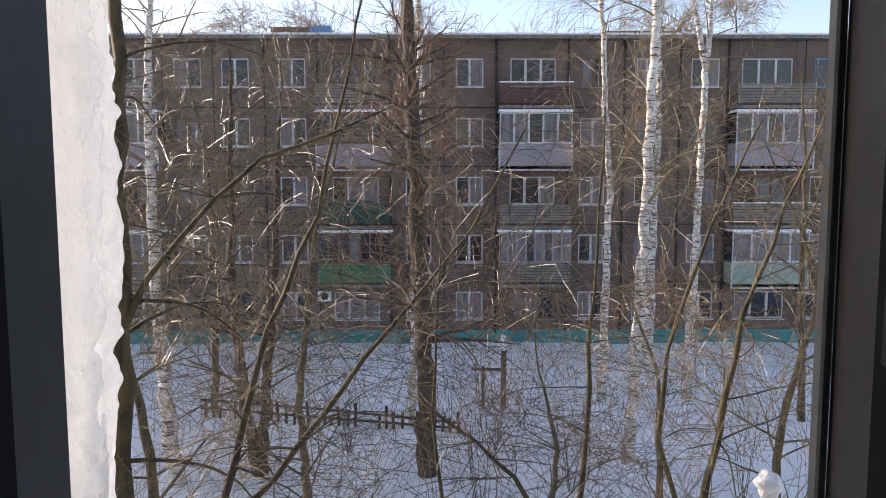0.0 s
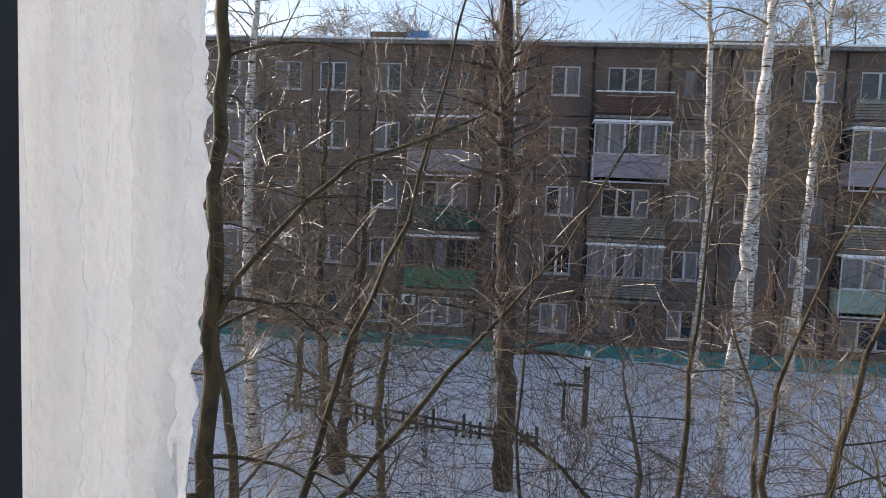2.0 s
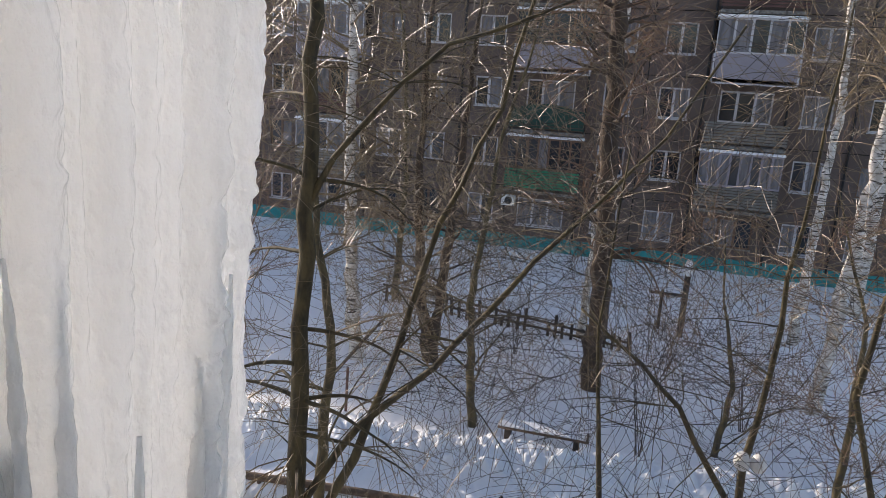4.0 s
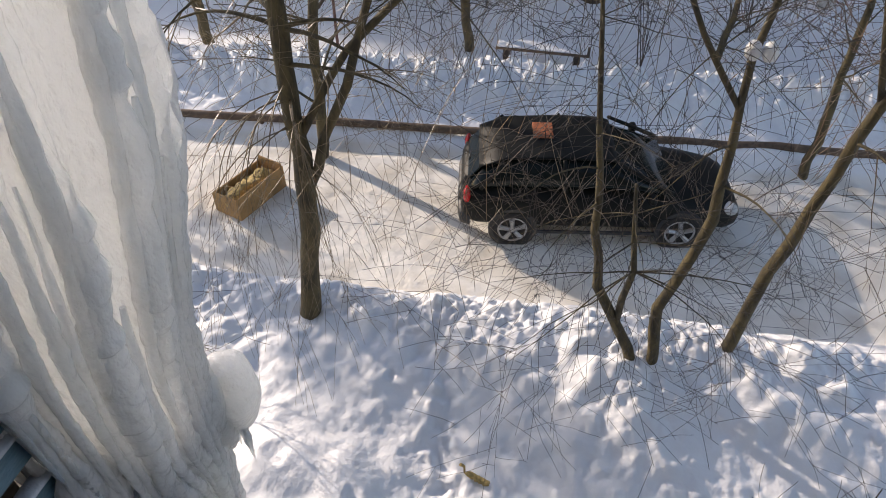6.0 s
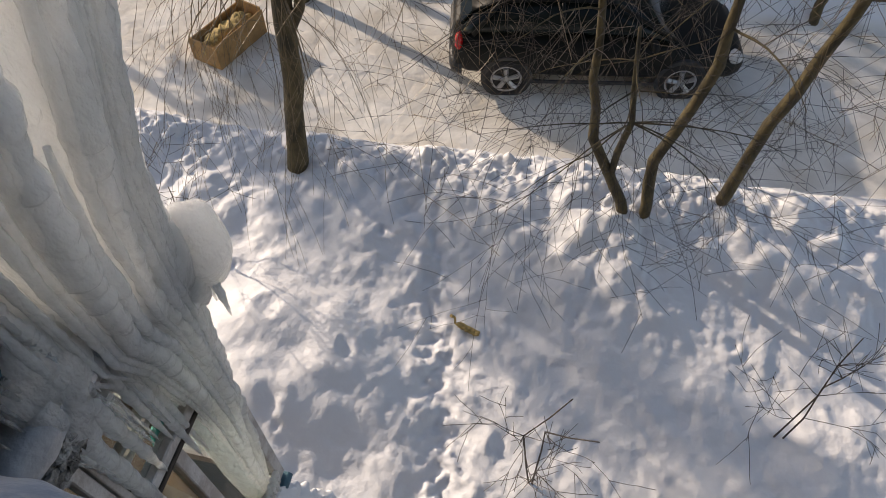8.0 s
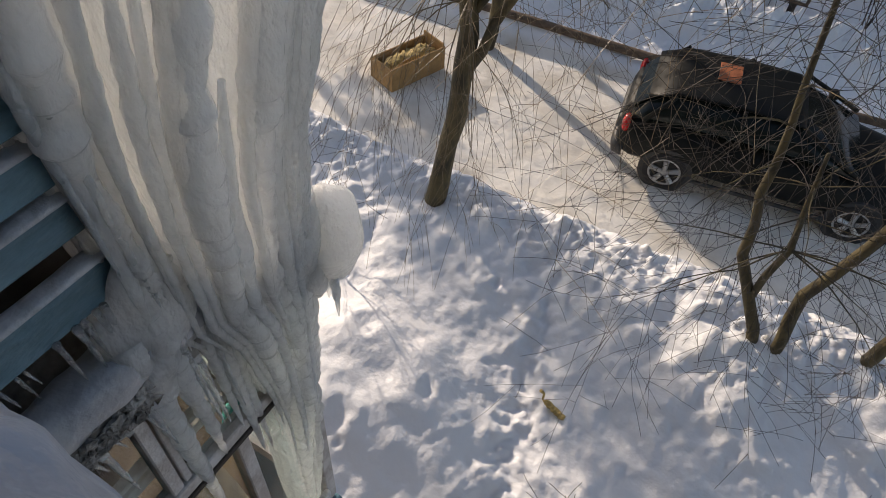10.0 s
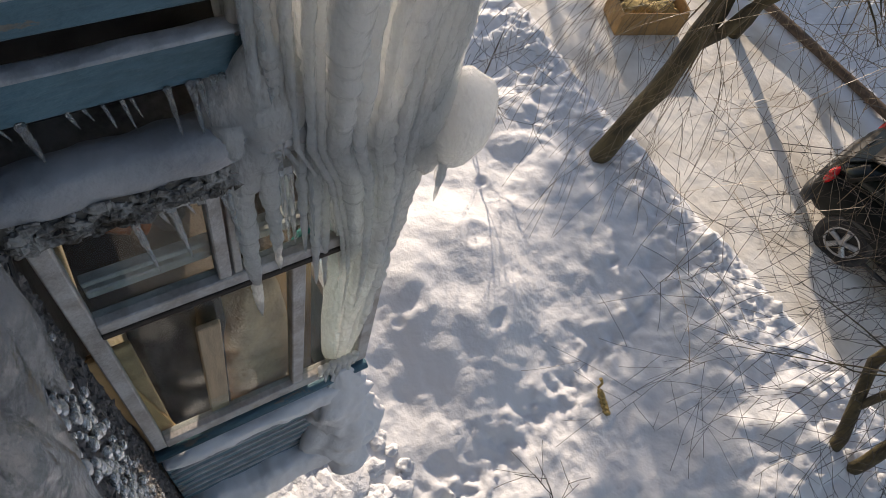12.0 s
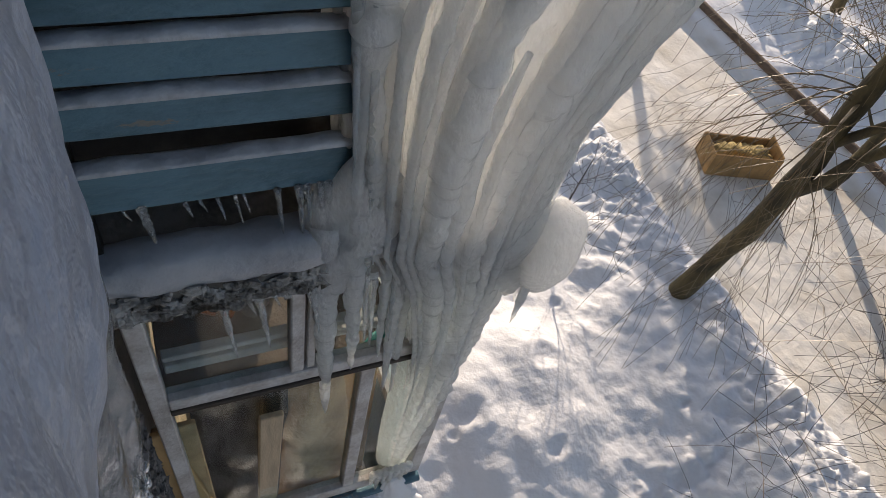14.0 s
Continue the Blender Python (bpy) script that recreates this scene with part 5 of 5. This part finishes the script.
def tree(name, label, trunks, bark, twig, seed, limbs=14, limb_len=2.0, spread=0.9, droop=0.05, kids=(7, 6, 4), top=3, first=0.3, lean_up=0.35, category="tree", wild=0.15, group="", hang=0, rmin=0.0026):
    """trunks: lists of (x, y, z, radius); limbs grow from the upper part of each."""
    rnd = random.Random(seed)
    base = trunks[0][0]
    t = thing(name, (base[0], base[1], gz(base[0], base[1])), label, category, group)
    out = [[], [], []]
    for tr in trunks:
        fine = []
        for i in range(len(tr) - 1):
            a, b = tr[i], tr[i + 1]
            m = max(2, int(math.dist(a[:3], b[:3]) / 0.35))
            for j in range(m):
                u = j / m
                w = 0.012 + 0.10 * a[3]
                c = [a[k] + (b[k] - a[k]) * u for k in range(4)]
                fine.append((c[0] + rnd.gauss(0, w) * (i + j > 0), c[1] + rnd.gauss(0, w) * (i + j > 0), c[2], c[3] * rnd.uniform(0.94, 1.07)))
        fine.append(tr[-1])
        part("trunk", Mb().tube([c[:3] for c in fine], [c[3] for c in fine], 10), bark, t, smooth=True)
        k = max(2, int(limbs * (1 if tr is trunks[0] else 0.7)))
        for _ in range(k):
            f = rnd.uniform(first, 1.0) * (len(fine) - 1)
            i = min(int(f), len(fine) - 2)
            p = Vector(fine[i][:3])
            a = rnd.uniform(0, 2 * math.pi)
            d = Vector((math.cos(a), math.sin(a), lean_up + rnd.gauss(0, 0.25)))
            grow(out, p, d, limb_len * rnd.uniform(0.55, 1.2) * (1.1 - 0.5 * f / len(fine)), max(rmin * 1.7, fine[i][3] * 0.30), 0, rnd, spread, droop, kids, top, wild, rmin)
    for k in range(hang):
        p = Vector(trunks[0][2][:3]).lerp(Vector(trunks[0][3][:3]), 0.3 + 0.6 * rnd.random())
        grow(out, p, Vector((rnd.uniform(-0.9, 0.6), -0.8, rnd.uniform(-0.2, 0.3))), rnd.uniform(1.2, 2.1), 0.010, 1, rnd, 0.55, 0.75, kids, 3, 0.16, rmin)
    for line in out[0]:
        part("limb", skin([line], 5), bark if bark is not BIRCH else twig, t, smooth=True)
    mb = skin(out[1], 4)
    fine = skin(out[2], 3)
    n = len(mb.v)
    mb.v += fine.v
    mb.f += [tuple(i + n for i in f) for f in fine.f]
    tagged(part("crown", mb, twig, t), kind="stuff")
    return t


# by the road, in front of the window
tree("bare_tree", "bare tree with olive bark and forked stems growing from the snowbank",
     [[(-3.26, 5.63, 0.1, 0.16), (-3.2, 5.63, 0.75, 0.126), (-2.93, 5.63, 2.7, 0.105), (-2.96, 5.6, 4.1, 0.092), (-2.9, 5.6, 6.35, 0.08), (-2.8, 5.6, 9.5, 0.05), (-2.6, 5.7, 11.5, 0.017)],
      [(-2.95, 5.63, 2.55, 0.059), (-2.36, 5.63, 3.93, 0.046), (-1.96, 5.63, 5.15, 0.035), (-1.62, 5.7, 6.4, 0.028), (-1.18, 5.8, 7.44, 0.021), (-0.97, 5.8, 8.3, 0.015), (-0.7, 5.9, 9.6, 0.01)],
      [(-2.85, 5.6, 6.5, 0.034), (-2.68, 5.6, 6.9, 0.029), (-2.03, 5.6, 7.6, 0.022), (-1.62, 5.6, 7.95, 0.018), (-1.02, 5.6, 8.15, 0.015), (-0.52, 5.6, 8.37, 0.008)],
      [(-2.9, 5.63, 3.3, 0.046), (-2.3, 5.63, 4.3, 0.038), (-1.57, 5.63, 5.04, 0.03), (-0.92, 5.63, 5.9, 0.024), (-0.49, 5.63, 6.44, 0.019), (0.2, 5.7, 7.3, 0.013), (0.7, 5.8, 8.2, 0.01)]],
     BARK, TWIG, 4, limbs=20, limb_len=2.0, droop=0.26, kids=(4, 4, 2), rmin=0.0018, first=0.36, lean_up=0.3, hang=14)
tree("bare_tree", "forked bare tree with thin dark stems rising from the snowbank",
     [[(1.05, 5.55, 0.1, 0.071), (0.81, 5.58, 0.89, 0.066), (0.34, 5.6, 1.82, 0.055), (0.14, 5.6, 3.35, 0.034), (0.0, 5.6, 4.45, 0.022), (-0.14, 5.6, 5.66, 0.013), (-0.05, 5.6, 7.2, 0.008)],
      [(1.12, 5.55, 0.15, 0.071), (1.04, 5.6, 1.62, 0.063), (1.28, 5.6, 2.93, 0.055), (1.2, 5.6, 4.2, 0.038), (1.26, 5.6, 5.47, 0.024), (1.34, 5.7, 7.1, 0.014), (1.4, 5.7, 8.4, 0.008)],
      [(1.2, 5.6, 4.15, 0.029), (0.6, 5.6, 5.07, 0.022), (0.27, 5.6, 5.4, 0.017), (-0.3, 5.65, 5.8, 0.01)],
      [(0.62, 5.6, 1.2, 0.042), (0.66, 5.5, 2.2, 0.034), (0.5, 5.5, 3.3, 0.017)]],
     BARK, TWIG_DARK, 9, limbs=22, limb_len=1.9, droop=0.14, kids=(5, 4, 2), rmin=0.0020, first=0.4, lean_up=0.2)
tree("bare_tree", "leaning bare tree with olive stems beside the road",
     [[(1.9, 5.97, 0.1, 0.08), (2.1, 6.0, 1.98, 0.067), (2.32, 6.0, 3.32, 0.059), (2.48, 5.9, 4.88, 0.038), (2.76, 5.8, 6.5, 0.025), (3.09, 5.8, 7.5, 0.017), (3.46, 5.8, 8.5, 0.01)],
      [(2.4, 5.95, 4.1, 0.029), (2.0, 5.85, 5.3, 0.027), (2.04, 5.8, 6.18, 0.022), (2.3, 5.8, 6.97, 0.018), (2.56, 5.8, 7.7, 0.013), (2.85, 5.8, 8.3, 0.008)]],
     BARK, TWIG, 15, limbs=17, limb_len=2.0, droop=0.08, kids=(5, 4, 2), rmin=0.0020, first=0.4, lean_up=0.3)
# across the road
tree("tall_tree", "tall dark-trunked tree with dense reddish twigs", [[(-0.38, 17.0, 0.0, 0.27), (-0.42, 17.0, 3, 0.24), (-0.6, 17.0, 7, 0.21), (-0.8, 17.0, 11, 0.17), (-0.95, 17, 16, 0.10), (-1.0, 17, 19, 0.02)]],
     BARK_DARK, TWIG_RED, 22, limbs=54, limb_len=2.3, droop=0.02, kids=(6, 4, 2), top=2, rmin=0.0048, first=0.2, lean_up=0.5)
B = [("birch", "tall birch with a thick white trunk", [(5.06, 17.85, 0, 0.20), (5.2, 17.85, 2.5, 0.165), (5.42, 17.85, 7.5, 0.14), (5.55, 17.85, 12, 0.11), (5.6, 17.8, 17, 0.04)], 31, 30),
     ("birch", "slender white birch behind the thicker one", [(5.6, 23.3, 0, 0.17), (5.72, 23.3, 5, 0.125), (5.75, 23.3, 8, 0.11), (5.3, 23.3, 14.5, 0.08), (5.2, 23.3, 18, 0.03)], 32, 26),
     ("birch", "brown-footed birch near the far house", [(8.5, 27.5, 0, 0.24), (8.55, 27.5, 4, 0.16), (8.7, 27.5, 10, 0.12), (8.6, 27.5, 17, 0.04)], 33, 24)]
for nm, lb, tr, sd, lm in B:
    tree(nm, lb, [tr], BIRCH, TWIG, sd, limbs=lm, limb_len=2.6, droop=0.16, kids=(6, 4, 2), top=2, rmin=0.0048, first=0.42, lean_up=0.7, group="birches in the yard")
tree("birch", "birch that forks into two white stems", [[(8.5, 23.2, 0, 0.19), (8.75, 23.2, 6, 0.125), (8.9, 23.2, 11.8, 0.10), (9.3, 23.2, 17, 0.04)], [(8.9, 23.2, 11.6, 0.1), (8.3, 23.2, 14.2, 0.08), (7.8, 23.2, 17, 0.02)]],
     BIRCH, TWIG, 34, limbs=22, limb_len=2.5, droop=0.16, kids=(6, 4, 2), top=2, rmin=0.0048, first=0.4, lean_up=0.7, group="birches in the yard")
tree("birch", "thin birch standing behind the dark trunk", [[(-0.9, 20.5, 0, 0.13), (-0.75, 20.5, 6, 0.11), (-0.6, 20.5, 12, 0.09), (-0.8, 20.5, 17, 0.02)]], BIRCH, TWIG_RED, 35, limbs=26, limb_len=2.2, droop=0.1, kids=(6, 4, 2), top=2, rmin=0.0048, first=0.3, lean_up=0.6, group="birches in the yard")
tree("birch", "leaning birch with a dark scarred foot", [[(-6.62, 16.4, 0, 0.22), (-6.8, 16.4, 2.2, 0.18), (-7.0, 16.4, 5, 0.14), (-7.0, 16.4, 10, 0.1), (-6.6, 16.4, 15, 0.02)]], BIRCH, TWIG, 36, limbs=34, limb_len=2.6, droop=0.08, kids=(6, 4, 2), top=2, rmin=0.0048, first=0.25, lean_up=0.4, group="birches in the yard")
tree("bare_tree", "twin-stemmed dark tree by the fence", [[(-4.72, 17.0, 0, 0.17), (-5.05, 17, 2.2, 0.15), (-5.3, 17, 5, 0.11), (-5.2, 17, 11, 0.03)], [(-4.68, 17.05, 0, 0.15), (-4.5, 17, 2.5, 0.13), (-4.2, 17, 6, 0.09), (-3.9, 17, 11, 0.02)]],
     BARK_DARK, TWIG, 37, limbs=30, limb_len=2.5, droop=0.03, kids=(6, 4, 2), top=2, rmin=0.0048, first=0.2, lean_up=0.4)
for i, (x, y, h, lm, ll) in enumerate(((-4.6, 9.6, 9.5, 30, 2.2), (-8.2, 12.5, 12, 30, 2.6), (-2.8, 14.0, 9.5, 26, 2.2), (-10.5, 17, 13, 28, 2.8), (-7.5, 22, 12, 24, 2.6), (3.7, 10.8, 6.5, 24, 1.8), (6.3, 12.0, 8.5, 26, 2.2), (2.4, 14.5, 5.2, 24, 1.9), (9.5, 16.5, 9.5, 22, 2.4), (11.5, 21, 12, 22, 2.6))):
    rr = random.Random(i + 70)
    tr = [(x, y, 0, 0.04 + h * 0.007), (x + rr.uniform(-0.3, 0.3), y, h * 0.35, 0.03 + h * 0.005), (x + rr.uniform(-0.7, 0.7), y + 0.1, h * 0.7, h * 0.0045), (x + rr.uniform(-0.9, 0.9), y, h, 0.01)]
    tree("bare_tree", "leafless many-branched young tree in the snowy yard", [tr], BARK, (TWIG, TWIG_RED)[i % 2], 200 + i, limbs=int(lm * 0.8), limb_len=ll, droop=0.05, kids=(5, 4, 2), top=2, rmin=0.0048, first=0.12, lean_up=0.55, group="young trees in the yard")
# unseen tree added sunward of the yard, thick-twigged so that it shades the bank
tree("bare_tree", "unseen dense leafless tree, added to shade the bank", [[(-12.8, 10.2, 0, 0.12), (-12.75, 10.2, 2.4, 0.10), (-12.85, 10.25, 5.2, 0.07), (-12.8, 10.2, 8.6, 0.02)]],
     BARK, TWIG, 611, limbs=76, limb_len=0.85, droop=0.03, kids=(7, 5, 3), top=2, rmin=0.015, first=0.27, lean_up=0.4)
# low growth
for i, (x, y, h) in enumerate(((0.35, 2.35, 2.1), (-4.3, 4.4, 1.5), (2.7, 3.4, 1.9), (0.8, 13.8, 2.6), (3.2, 16, 2.4), (-2.6, 18.6, 1.8), (-6.0, 19.5, 2.0), (7, 15, 2.6), (1.5, 18.5, 1.8))):
    rr = random.Random(i + 90)
    trs = [[(x + rr.uniform(-0.08, 0.08), y, gz(x, y) - 0.05, 0.010), (x + rr.uniform(-0.25, 0.25), y + rr.uniform(-0.2, 0.2), h * 0.6, 0.007), (x + rr.uniform(-0.5, 0.5), y + rr.uniform(-0.4, 0.4), h, 0.005)] for _ in range(2 if i < 3 else 6)]
    tree("shrub", "small leafless shrub standing in the snow", trs, TWIG_DARK, TWIG_DARK if i < 3 else TWIG_RED, 300 + i, limbs=7, limb_len=0.75, droop=0.0, kids=(4, 3, 2), top=2, first=0.3, lean_up=0.7, category="shrub", group="shrubs in the yard")
# trees behind the far house
for i, x in enumerate((-14, -9, -3, 6, 12, 16, 21)):
    rr = random.Random(i + 40)
    h = rr.uniform(17.5, 21)
    tree("bare_tree", "tall bare tree rising behind the far house", [[(x, 50, 0, 0.25), (x + 0.5, 50, h * 0.6, 0.16), (x, 50, h, 0.03)]], BARK_DARK, TWIG, 400 + i, limbs=26, limb_len=3.4, droop=0.06, kids=(8, 6, 3), top=2, rmin=0.011, first=0.55, lean_up=0.8, group="trees behind the far house")
# feeder in the forked tree
feeder = thing("bird_feeder", (1.22, 5.52, 4.6), "white plastic bottle feeders hung in the forked tree", "bird feeder")
part("bottle", Mb().blob((1.15, 5.5, 4.72), (0.065, 0.065, 0.085), 12, 0.08, 1), PLASTIC, feeder, smooth=True)
part("bottle", Mb().blob((1.28, 5.5, 4.72), (0.065, 0.065, 0.085), 12, 0.08, 2), PLASTIC, feeder, smooth=True)
tagged(part("snow_clump", Mb().blob((2.95, 5.62, 4.97), (0.12, 0.11, 0.12), 12, 0.2, 5), SNOW, smooth=True), "clump of snow caught on a branch fork", "snow")
